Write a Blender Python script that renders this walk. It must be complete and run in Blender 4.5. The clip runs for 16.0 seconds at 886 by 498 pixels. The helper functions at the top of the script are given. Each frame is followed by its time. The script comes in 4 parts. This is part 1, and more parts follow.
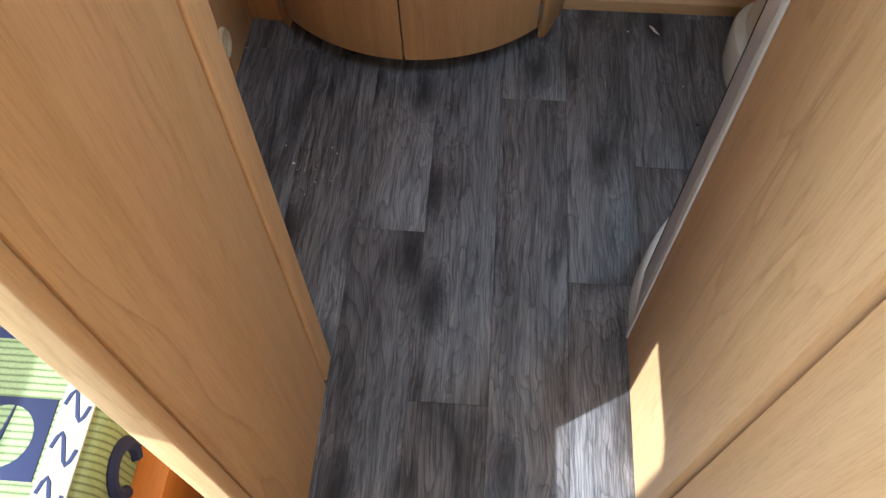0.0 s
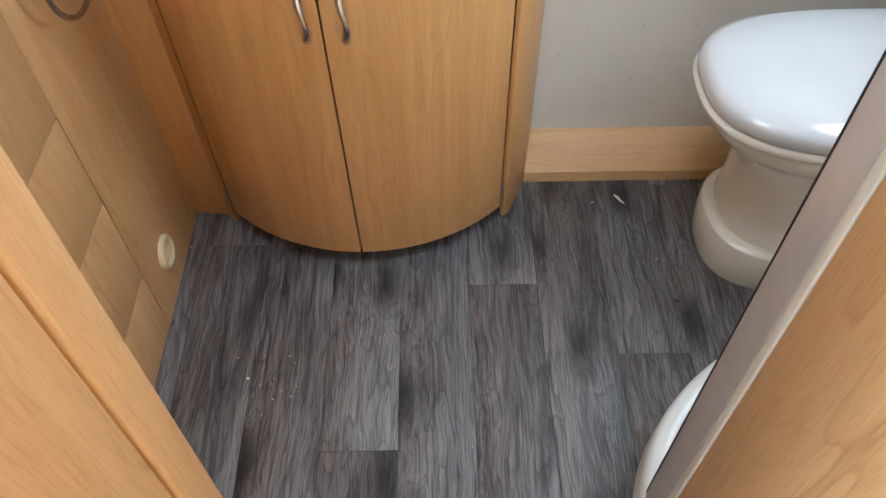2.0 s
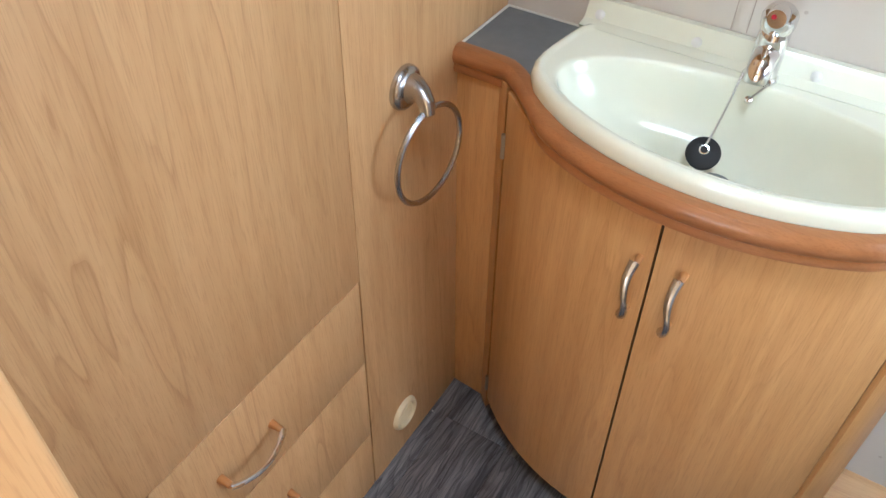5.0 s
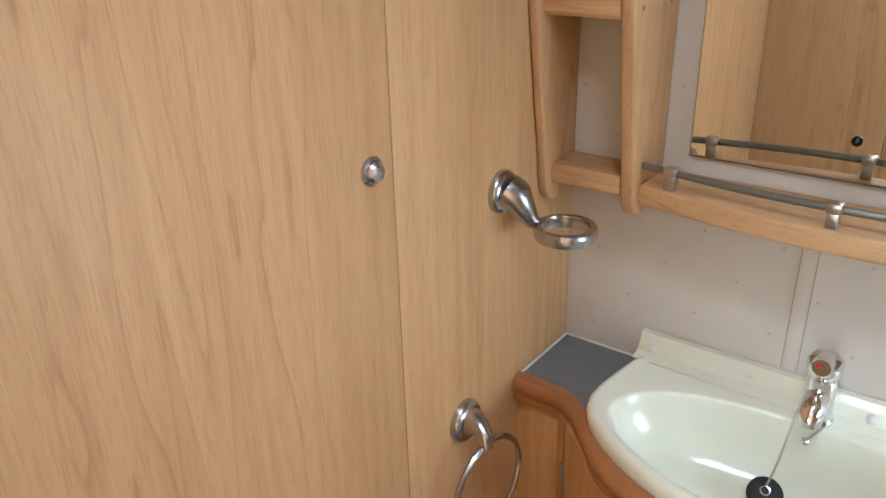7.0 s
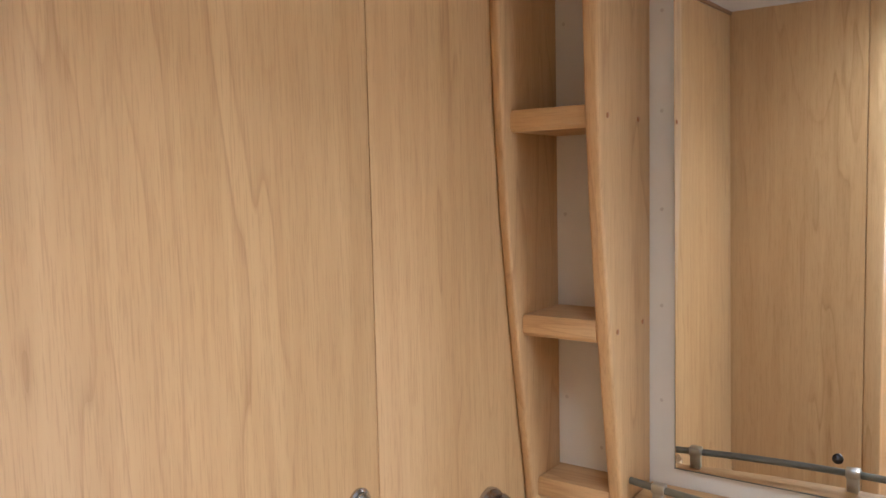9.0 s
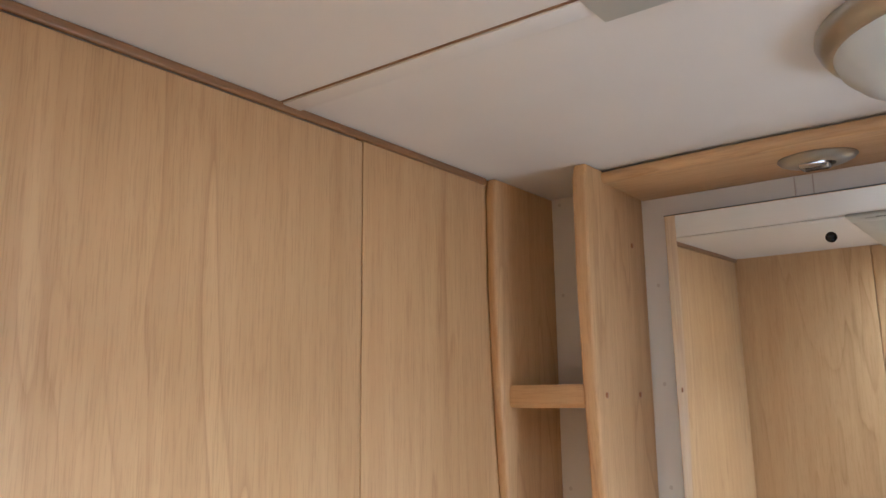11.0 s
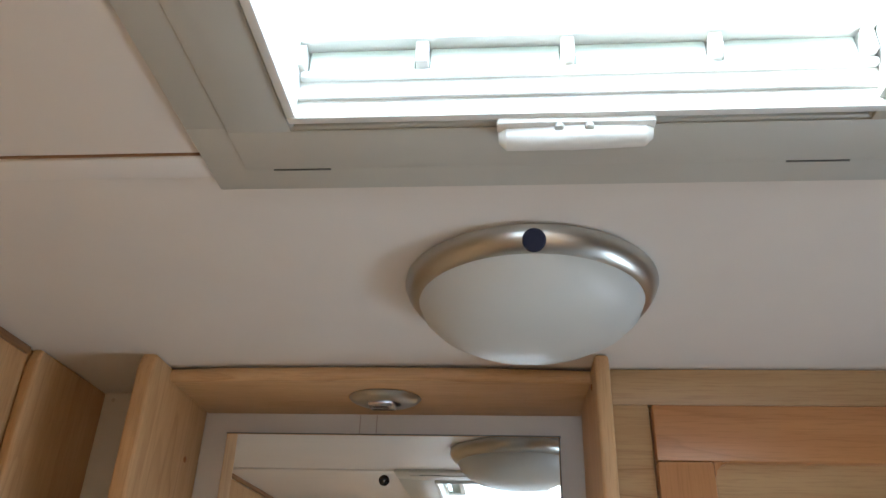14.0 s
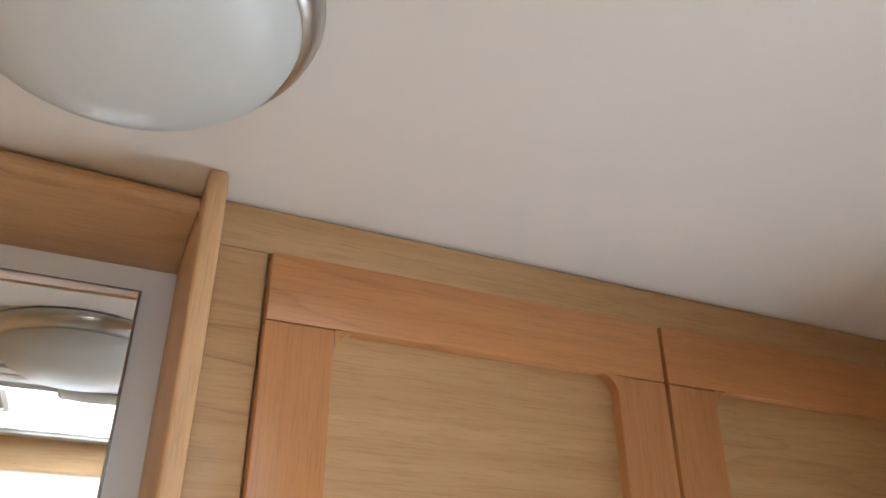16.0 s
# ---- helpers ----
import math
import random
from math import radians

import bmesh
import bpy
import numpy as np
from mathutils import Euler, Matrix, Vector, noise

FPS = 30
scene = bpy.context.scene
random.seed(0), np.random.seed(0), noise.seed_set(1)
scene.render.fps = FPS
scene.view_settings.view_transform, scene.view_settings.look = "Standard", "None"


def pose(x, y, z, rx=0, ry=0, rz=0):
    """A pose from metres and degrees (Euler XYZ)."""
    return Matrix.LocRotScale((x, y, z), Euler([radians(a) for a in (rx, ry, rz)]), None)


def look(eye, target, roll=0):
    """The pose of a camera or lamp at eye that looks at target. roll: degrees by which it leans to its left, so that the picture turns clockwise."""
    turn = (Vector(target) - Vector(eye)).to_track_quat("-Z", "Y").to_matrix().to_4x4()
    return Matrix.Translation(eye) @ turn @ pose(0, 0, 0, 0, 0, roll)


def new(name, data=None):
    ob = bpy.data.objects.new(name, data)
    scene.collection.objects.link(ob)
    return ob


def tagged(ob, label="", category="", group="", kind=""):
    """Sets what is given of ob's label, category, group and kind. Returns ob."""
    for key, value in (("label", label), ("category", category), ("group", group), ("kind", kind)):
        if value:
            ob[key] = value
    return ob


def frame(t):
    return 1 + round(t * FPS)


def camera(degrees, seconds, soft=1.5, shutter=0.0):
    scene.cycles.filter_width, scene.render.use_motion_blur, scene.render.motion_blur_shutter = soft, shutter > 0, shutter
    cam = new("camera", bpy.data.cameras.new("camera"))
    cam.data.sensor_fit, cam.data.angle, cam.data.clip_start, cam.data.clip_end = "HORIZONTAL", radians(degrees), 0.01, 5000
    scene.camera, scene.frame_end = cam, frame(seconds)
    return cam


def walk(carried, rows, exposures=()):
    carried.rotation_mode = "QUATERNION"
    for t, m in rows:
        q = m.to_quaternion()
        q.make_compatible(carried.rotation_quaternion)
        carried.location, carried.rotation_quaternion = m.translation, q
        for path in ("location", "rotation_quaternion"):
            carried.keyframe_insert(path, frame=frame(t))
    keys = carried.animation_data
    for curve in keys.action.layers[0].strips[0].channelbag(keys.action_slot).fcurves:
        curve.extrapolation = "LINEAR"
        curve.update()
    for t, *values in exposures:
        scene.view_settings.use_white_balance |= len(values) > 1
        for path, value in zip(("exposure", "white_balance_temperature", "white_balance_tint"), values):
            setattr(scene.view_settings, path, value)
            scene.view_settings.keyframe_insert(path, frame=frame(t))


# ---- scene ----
cam = camera(59.9, 16.0)
PATH = [
    (0, (0.174, 0.018, 1.308), (0.083, 1.034, -0.412), -1.0),
    (0.5, (0.163, 0.059, 1.31), (0.079, 1.149, -0.365), -0.7),
    (1, (0.142, 0.117, 1.318), (0.084, 1.281, -0.307), -1.1),
    (1.5, (0.135, 0.178, 1.318), (0.116, 1.4, -0.266), -1.5),
    (2, (0.144, 0.252, 1.315), (0.156, 1.49, -0.255), -0.5),
    (2.5, (0.146, 0.341, 1.316), (0.14, 1.565, -0.266), 1.8),
    (3, (0.128, 0.41, 1.309), (-0.027, 1.607, -0.286), 2.7),
    (3.5, (0.098, 0.466, 1.305), (-0.221, 1.638, -0.283), 3.3),
    (3.7, (0.094, 0.48, 1.307), (-0.281, 1.646, -0.274), 4.0),
    (5.8, (0.109, 0.505, 1.44), (-0.819, 1.833, 0.267), -0.5),
    (6, (0.113, 0.513, 1.451), (-0.854, 1.857, 0.329), -0.8),
    (6.5, (0.114, 0.516, 1.48), (-0.934, 1.908, 0.497), -1.1),
    (7, (0.117, 0.515, 1.506), (-0.996, 1.954, 0.675), -1.4),
    (7.5, (0.119, 0.513, 1.526), (-1.03, 2.005, 0.852), -1.6),
    (8, (0.124, 0.516, 1.544), (-1.052, 2.054, 1.044), -1.6),
    (8.5, (0.123, 0.521, 1.57), (-1.051, 2.101, 1.213), -1.4),
    (9, (0.113, 0.506, 1.575), (-1.047, 2.127, 1.408), -1.3),
    (9.5, (0.132, 0.521, 1.618), (-1.068, 2.12, 1.583), -1.8),
    (10, (0.115, 0.508, 1.621), (-1.049, 2.126, 1.78), -1.6),
    (10.2, (0.139, 0.542, 1.661), (-1.083, 2.117, 1.817), -1.7),
    (12.3, (0.142, 0.484, 1.665), (-0.82, 2.007, 2.533), 0.9),
    (12.5, (0.141, 0.483, 1.666), (-0.766, 2.027, 2.558), 1.3),
    (13, (0.125, 0.511, 1.664), (-0.569, 2.145, 2.585), 1.9),
    (13.5, (0.118, 0.547, 1.656), (-0.299, 2.256, 2.608), 2.1),
    (14, (0.114, 0.588, 1.642), (-0.045, 2.335, 2.601), 2.0),
    (14.5, (0.122, 0.637, 1.637), (0.235, 2.399, 2.578), 1.6),
    (15, (0.132, 0.701, 1.628), (0.459, 2.433, 2.574), 1.5),
    (15.5, (0.156, 0.789, 1.609), (0.692, 2.448, 2.588), 0.6),
    (16, (0.167, 0.848, 1.603), (0.9, 2.454, 2.542), -0.1),
]
walk(cam, [(t, look(eye, target, roll)) for t, eye, target, roll in PATH],
     exposures=[(0.0, 1.52, 5350, 6), (0.7, 1.58, 5300, 6), (1.0, 1.75, 5150, 5), (1.5, 2.1, 4950, 1), (2.0, 2.35, 5650, 4), (2.5, 2.55, 6350, 7), (3.0, 2.6, 7000, 8), (3.5, 2.85, 5200, 3),
                (6.0, 2.2, 5600, 8), (7.0, 2.15, 5600, 8), (8.5, 2.2, 5700, 9), (10.2, 2.38, 5400, 9), (12.5, 2.2, 5050, 4), (14.0, 1.95, 5350, 4), (14.6, 2.15, 5450, 5), (16.0, 2.5, 5650, 7)])

# ---- world and light ----
SUN = Vector((1.0, 0.60, -0.80)).normalized()
world = bpy.data.worlds.new("sky")
scene.world = world
world.use_nodes = True
wn = world.node_tree.nodes
sky = wn.new("ShaderNodeTexSky")
sky.sky_type = "NISHITA"
sky.sun_disc = False
sky.sun_elevation = math.asin(-SUN.z)
sky.sun_rotation = math.atan2(-SUN.x, -SUN.y)
wn["Background"].inputs["Strength"].default_value = 0.08
world.node_tree.links.new(sky.outputs[0], wn["Background"].inputs["Color"])

sun = new("sun", bpy.data.lights.new("sun", "SUN"))
sun.data.energy, sun.data.angle, sun.data.color = 5.0, radians(0.5), (1.0, 0.95, 0.88)
sun.matrix_world = look((0, 0, 8), Vector((0, 0, 8)) + SUN)


def window_light(name, m, w, h, power, colour):
    d = bpy.data.lights.new(name, "AREA")
    d.shape, d.size, d.size_y, d.energy, d.color = "RECTANGLE", w, h, power, colour
    ob = new(name, d)
    ob.matrix_world = m
    return ob


DAY = (0.93, 0.97, 1.0)
window_light("rooflight_daylight", look((0.162, 0.78, 2.16), (0.162, 0.78, 1.0)), 0.40, 0.40, 3.4, DAY)
window_light("lounge_window_daylight", look((-0.96, -0.12, 1.20), (0.5, -0.12, 0.8)), 0.78, 0.38, 13.0, DAY)
window_light("front_window_daylight", look((0.10, -1.96, 1.25), (0.10, 0.5, 0.9)), 1.3, 0.55, 5.0, DAY)
window_light("washroom_window_daylight", look((1.135, 1.24, 1.155), (-0.4, 1.10, 0.75)), 0.46, 0.36, 1.55, DAY)

# ---- materials ----


def material(name):
    m = bpy.data.materials.new(name)
    m.use_nodes = True
    t = m.node_tree
    return m, t.nodes, t.links, t.nodes["Principled BSDF"]


def ramp(n, stops):
    r = n.new("ShaderNodeValToRGB")
    e = r.color_ramp.elements
    while len(e) < len(stops):
        e.new(0.5)
    for k, (p, c) in zip(e, stops):
        k.position, k.color = p, (*c, 1)
    return r


def coords(n, l, scale, turn=(0, 0, 0), rand=0.0):
    tc, mp = n.new("ShaderNodeTexCoord"), n.new("ShaderNodeMapping")
    mp.inputs["Scale"].default_value = scale
    mp.inputs["Rotation"].default_value = turn
    l.new(tc.outputs["Object"], mp.inputs["Vector"])
    if rand:
        oi, mul = n.new("ShaderNodeObjectInfo"), n.new("ShaderNodeMath")
        mul.operation = "MULTIPLY"
        mul.inputs[1].default_value = rand
        l.new(oi.outputs["Random"], mul.inputs[0])
        l.new(mul.outputs[0], mp.inputs["Location"])
    return mp.outputs[0]


def tex_noise(n, l, vec, scale, detail=4.0, rough=0.55, distort=0.0):
    t = n.new("ShaderNodeTexNoise")
    t.inputs["Scale"].default_value, t.inputs["Detail"].default_value = scale, detail
    t.inputs["Roughness"].default_value, t.inputs["Distortion"].default_value = rough, distort
    l.new(vec, t.inputs["Vector"])
    return t.outputs["Fac"]


def mix(n, l, fac, a, b, mode="MIX"):
    x = n.new("ShaderNodeMix")
    x.data_type, x.blend_type = "RGBA", mode
    for sock, v in ((x.inputs[0], fac), (x.inputs[6], a), (x.inputs[7], b)):
        if isinstance(v, (int, float)):
            sock.default_value = v
        elif isinstance(v, tuple):
            sock.default_value = (*v, 1)
        else:
            l.new(v, sock)
    return x.outputs[2]


def bump(n, l, b, height, strength, dist=0.001):
    k = n.new("ShaderNodeBump")
    k.inputs["Strength"].default_value, k.inputs["Distance"].default_value = strength, dist
    l.new(height, k.inputs["Height"])
    l.new(k.outputs[0], b.inputs["Normal"])


def contour(n, l, vec, scale, count, width, distort=0.3):
    """Nested figure lines, as where a saw cuts through growth rings: 1 on the line."""
    f = tex_noise(n, l, vec, scale, 2.0, 0.45, distort)
    k = n.new("ShaderNodeMath")
    k.operation = "MULTIPLY"
    k.inputs[1].default_value = count
    l.new(f, k.inputs[0])
    g = n.new("ShaderNodeMath")
    g.operation = "FRACT"
    l.new(k.outputs[0], g.inputs[0])
    c = ramp(n, [(0.0, (1, 1, 1)), (width, (0.35, 0.35, 0.35)), (width * 3.5, (0, 0, 0)), (0.96, (0, 0, 0)), (1.0, (0.6, 0.6, 0.6))])
    l.new(g.outputs[0], c.inputs[0])
    return c.outputs[0]


def veneer(name, light, dark, axis="z", rough=0.50, figure=1.0):
    """Printed beech or oak foil: soft broad bands, cathedral figure, fine pores, along one axis."""
    m, n, l, b = material(name)
    s = {"z": (8.0, 8.0, 0.85), "y": (8.0, 0.85, 8.0), "x": (0.85, 8.0, 8.0)}[axis]
    v = coords(n, l, s, rand=7.0)
    broad = tex_noise(n, l, v, 1.5, 3, 0.5, 0.4)
    streak = tex_noise(n, l, coords(n, l, tuple(x * (3.2 if x > 1 else 1.0) for x in s), rand=5.0), 2.2, 5, 0.6, 0.2)
    fine = tex_noise(n, l, coords(n, l, tuple(x * (34 if x > 1 else 13) for x in s), rand=3.0), 2.0, 3, 0.65)
    base = ramp(n, [(0.32, dark), (0.68, light)])
    l.new(mix(n, l, 0.6, broad, streak), base.inputs[0])
    line = contour(n, l, v, 1.7, 6.0, 0.09, 0.25)
    patch = ramp(n, [(0.44, (0.06, 0.06, 0.06)), (0.60, (1, 1, 1))])
    l.new(tex_noise(n, l, coords(n, l, tuple(x * 0.6 for x in s), rand=9.0), 1.4, 2), patch.inputs[0])
    k = n.new("ShaderNodeMath")
    k.operation = "MULTIPLY"
    l.new(line, k.inputs[0])
    l.new(patch.outputs[0], k.inputs[1])
    wf = n.new("ShaderNodeMath")
    wf.operation = "MULTIPLY"
    wf.inputs[1].default_value = min(0.58 * figure, 0.95)
    l.new(k.outputs[0], wf.inputs[0])
    c = mix(n, l, wf.outputs[0], base.outputs[0], tuple(d * q for d, q in zip(dark, (0.72, 0.64, 0.55))))
    fr = ramp(n, [(0.36, (0.78, 0.73, 0.67)), (0.50, (1, 1, 1))])
    l.new(fine, fr.inputs[0])
    c = mix(n, l, 0.58, c, fr.outputs[0], "MULTIPLY")
    l.new(c, b.inputs["Base Color"])
    b.inputs["Roughness"].default_value = rough
    bump(n, l, b, fine, 0.12, 0.0004)
    return m


def plain(name, colour, rough=0.4, metal=0.0, vary=0.06, scale=14.0, relief=0.04, coat=0.0):
    m, n, l, b = material(name)
    f = tex_noise(n, l, coords(n, l, (1, 1, 1)), scale, 5)
    r = ramp(n, [(0.3, tuple(c * (1 - vary) for c in colour)), (0.7, tuple(min(1, c * (1 + vary * 0.6)) for c in colour))])
    l.new(f, r.inputs[0])
    l.new(r.outputs[0], b.inputs["Base Color"])
    b.inputs["Roughness"].default_value, b.inputs["Metallic"].default_value = rough, metal
    b.inputs["Coat Weight"].default_value = coat
    g = tex_noise(n, l, coords(n, l, (1, 1, 1)), scale * 22, 2)
    bump(n, l, b, g, relief, 0.0006)
    return m


def vinyl_plank():
    """Printed grey oak: cathedral grain, dark cracks and knots, brushed lines along the plank."""
    m, n, l, b = material("grey_oak_vinyl")
    broad = tex_noise(n, l, coords(n, l, (6, 1.5, 6), rand=23.0), 1.5, 5, 0.6, 1.0)
    flow = n.new("ShaderNodeTexNoise")
    flow.inputs["Scale"].default_value, flow.inputs["Detail"].default_value = 1.0, 3.0
    l.new(coords(n, l, (16, 6, 1), rand=13.0), flow.inputs["Vector"])
    sway = n.new("ShaderNodeVectorMath")
    sway.operation = "MULTIPLY"
    sway.inputs[1].default_value = (0.040, 0.0, 0.0)
    l.new(flow.outputs["Color"], sway.inputs[0])
    grain_v = n.new("ShaderNodeVectorMath")
    grain_v.operation = "ADD"
    l.new(coords(n, l, (1, 1, 1), rand=11.0), grain_v.inputs[0])
    l.new(sway.outputs[0], grain_v.inputs[1])
    stretch = n.new("ShaderNodeVectorMath")
    stretch.operation = "MULTIPLY"
    stretch.inputs[1].default_value = (230, 6, 60)
    l.new(grain_v.outputs[0], stretch.inputs[0])
    fine = tex_noise(n, l, stretch.outputs[0], 1.6, 4, 0.7)
    warp = n.new("ShaderNodeVectorMath")
    warp.operation = "ADD"
    wn_ = n.new("ShaderNodeTexNoise")
    wn_.inputs["Scale"].default_value = 8.0
    base_v = coords(n, l, (5.5, 2.2, 1), rand=31.0)
    l.new(base_v, wn_.inputs["Vector"])
    sc = n.new("ShaderNodeVectorMath")
    sc.operation = "SCALE"
    sc.inputs[3].default_value = 0.16
    l.new(wn_.outputs["Color"], sc.inputs[0])
    l.new(base_v, warp.inputs[0])
    l.new(sc.outputs[0], warp.inputs[1])
    knot = n.new("ShaderNodeTexVoronoi")
    knot.voronoi_dimensions = "2D"
    knot.inputs["Scale"].default_value = 1.0
    l.new(warp.outputs[0], knot.inputs["Vector"])
    pull = ramp(n, [(0.0, (0.7, 0.7, 0.7)), (0.22, (0.22, 0.22, 0.22)), (0.5, (0, 0, 0))])
    l.new(knot.outputs["Distance"], pull.inputs[0])
    bent = n.new("ShaderNodeVectorMath")
    bent.operation = "ADD"
    l.new(coords(n, l, (10.0, 0.8, 10.0), rand=23.0), bent.inputs[0])
    l.new(pull.outputs[0], bent.inputs[1])
    line = contour(n, l, bent.outputs[0], 1.0, 26.0, 0.16, 0.1)
    c = ramp(n, [(0.30, (0.060, 0.059, 0.061)), (0.46, (0.150, 0.146, 0.149)), (0.75, (0.205, 0.198, 0.199))])
    l.new(broad, c.inputs[0])
    gr = ramp(n, [(0.0, (1.15, 1.14, 1.13)), (1.0, (0.26, 0.26, 0.27))])
    l.new(line, gr.inputs[0])
    out = mix(n, l, 0.62, c.outputs[0], gr.outputs[0], "MULTIPLY")
    fr = ramp(n, [(0.40, (0.36, 0.37, 0.39)), (0.55, (1.18, 1.17, 1.18))])
    l.new(fine, fr.inputs[0])
    out = mix(n, l, 0.85, out, fr.outputs[0], "MULTIPLY")
    oi = n.new("ShaderNodeObjectInfo")
    tone = ramp(n, [(0.0, (0.95, 0.96, 0.98)), (1.0, (1.07, 1.05, 1.04))])
    l.new(oi.outputs["Random"], tone.inputs[0])
    out = mix(n, l, 1.0, out, tone.outputs[0], "MULTIPLY")
    kr = ramp(n, [(0.04, (0.05, 0.05, 0.06)), (0.10, (0.32, 0.32, 0.34)), (0.21, (1, 1, 1))])
    l.new(knot.outputs["Distance"], kr.inputs[0])
    out = mix(n, l, 0.85, out, kr.outputs[0], "MULTIPLY")
    crack = tex_noise(n, l, coords(n, l, (18, 1.6, 8), rand=17.0), 1.6, 7, 0.68, 1.2)
    cr = ramp(n, [(0.35, (0.18, 0.18, 0.19)), (0.44, (0.66, 0.66, 0.67)), (0.54, (1, 1, 1))])
    l.new(crack, cr.inputs[0])
    out = mix(n, l, 0.8, out, cr.outputs[0], "MULTIPLY")
    l.new(out, b.inputs["Base Color"])
    rr = ramp(n, [(0.3, (0.40, 0.40, 0.40)), (0.7, (0.54, 0.54, 0.54))])
    l.new(fine, rr.inputs[0])
    l.new(rr.outputs[0], b.inputs["Roughness"])
    bump(n, l, b, fine, 0.4, 0.0005)
    return m


def wallpaper():
    """White vinyl wallpaper with a staggered print of tiny beige motifs."""
    m, n, l, b = material("white_dotted_wallpaper")
    tc, sep = n.new("ShaderNodeTexCoord"), n.new("ShaderNodeSeparateXYZ")
    l.new(tc.outputs["Object"], sep.inputs[0])

    def calc(op, a, c=None):
        k = n.new("ShaderNodeMath")
        k.operation = op
        for i, v in enumerate((a, c)):
            if v is None:
                continue
            if isinstance(v, (int, float)):
                k.inputs[i].default_value = v
            else:
                l.new(v, k.inputs[i])
        return k.outputs[0]

    def lattice(ox, oz):
        d = []
        for s, o, p in ((sep.outputs["X"], ox, DOT_X), (sep.outputs["Z"], oz, DOT_Z)):
            f = calc("FRACT", calc("DIVIDE", calc("ADD", s, 20.5 * p - o), p))
            d.append(calc("MULTIPLY", calc("SUBTRACT", f, 0.5), p))
        return calc("SQRT", calc("ADD", calc("POWER", d[0], 2.0), calc("POWER", d[1], 2.0)))

    dist = calc("MINIMUM", lattice(DOT_OX, DOT_OZ), lattice(DOT_OX + DOT_X / 2, DOT_OZ + DOT_Z / 2))
    wob = calc("MULTIPLY", tex_noise(n, l, tc.outputs["Object"], 700, 2), 0.003)
    dot = calc("LESS_THAN", calc("ADD", dist, wob), 0.0042)
    big = tex_noise(n, l, tc.outputs["Object"], 5.0, 5)
    r = ramp(n, [(0.3, (0.59, 0.545, 0.48)), (0.7, (0.64, 0.595, 0.53))])
    l.new(big, r.inputs[0])
    c = mix(n, l, calc("MULTIPLY", dot, 0.5), r.outputs[0], (0.36, 0.29, 0.23))
    l.new(c, b.inputs["Base Color"])
    b.inputs["Roughness"].default_value = 0.42
    bump(n, l, b, tex_noise(n, l, tc.outputs["Object"], 420, 2), 0.08, 0.0005)
    return m


DOT_X, DOT_Z, DOT_OX, DOT_OZ = 0.111, 0.137, -0.210, 0.917


def glassy(name, mixin, colour):
    m, n, l, b = material(name)
    b.inputs["Base Color"].default_value = (*colour, 1)
    b.inputs["Roughness"].default_value = 0.12
    tr, ms = n.new("ShaderNodeBsdfTransparent"), n.new("ShaderNodeMixShader")
    tr.inputs["Color"].default_value = (*colour, 1)
    ms.inputs[0].default_value = mixin
    l.new(tr.outputs[0], ms.inputs[1])
    l.new(b.outputs[0], ms.inputs[2])
    l.new(ms.outputs[0], n["Material Output"].inputs["Surface"])
    return m


def fabric():
    """Woven green seat cloth with fine dark weft lines."""
    m, n, l, b = material("green_woven_cloth")
    w = n.new("ShaderNodeTexWave")
    w.bands_direction = "Y"
    w.inputs["Scale"].default_value, w.inputs["Distortion"].default_value = 38.0, 0.6
    tc = n.new("ShaderNodeTexCoord")
    l.new(tc.outputs["Object"], w.inputs["Vector"])
    r = ramp(n, [(0.0, (0.09, 0.12, 0.05)), (0.25, (0.20, 0.26, 0.12)), (1.0, (0.24, 0.30, 0.15))])
    l.new(w.outputs["Fac"], r.inputs[0])
    thread = tex_noise(n, l, coords(n, l, (1, 1, 1)), 320, 2)
    tr = ramp(n, [(0.3, (0.75, 0.75, 0.75)), (0.7, (1, 1, 1))])
    l.new(thread, tr.inputs[0])
    l.new(mix(n, l, 0.8, r.outputs[0], tr.outputs[0], "MULTIPLY"), b.inputs["Base Color"])
    b.inputs["Roughness"].default_value = 0.95
    bump(n, l, b, thread, 0.5, 0.002)
    return m


OAK_L, OAK_D = (0.63, 0.405, 0.200), (0.51, 0.305, 0.135)
WOOD = veneer("oak_foil_upright", OAK_L, OAK_D, "z")
WOOD_X = veneer("oak_foil_level", OAK_L, OAK_D, "x")
VANITY = veneer("beech_foil_upright", (0.62, 0.345, 0.135), (0.47, 0.235, 0.08), "z", 0.34, 0.6)
TRIM = veneer("reddish_beech_edging", (0.44, 0.19, 0.07), (0.31, 0.12, 0.04), "x", 0.30, 0.4)
PINK = veneer("pinkish_oak_rail", (0.57, 0.285, 0.110), (0.46, 0.205, 0.070), "x", 0.36, 0.8)
PINK_Z = veneer("pinkish_oak_stile", (0.57, 0.285, 0.110), (0.46, 0.205, 0.070), "z", 0.36, 0.4)
PALE_X = veneer("pale_ash_panel", (0.56, 0.37, 0.18), (0.44, 0.265, 0.115), "x", 0.40, 1.5)
BROWN = veneer("brown_coving_foil_and_toe_shade", (0.30, 0.16, 0.07), (0.22, 0.11, 0.045), "y", 0.4, 0.3)
BASE = veneer("orange_seat_base", (0.50, 0.20, 0.035), (0.40, 0.15, 0.025), "y", 0.35, 0.3)
VINYL = vinyl_plank()
PAPER = wallpaper()
JOINT = plain("beige_joint_line", (0.42, 0.34, 0.28), 0.6)
GROUT = plain("dark_joint", (0.012, 0.012, 0.013), 0.8)
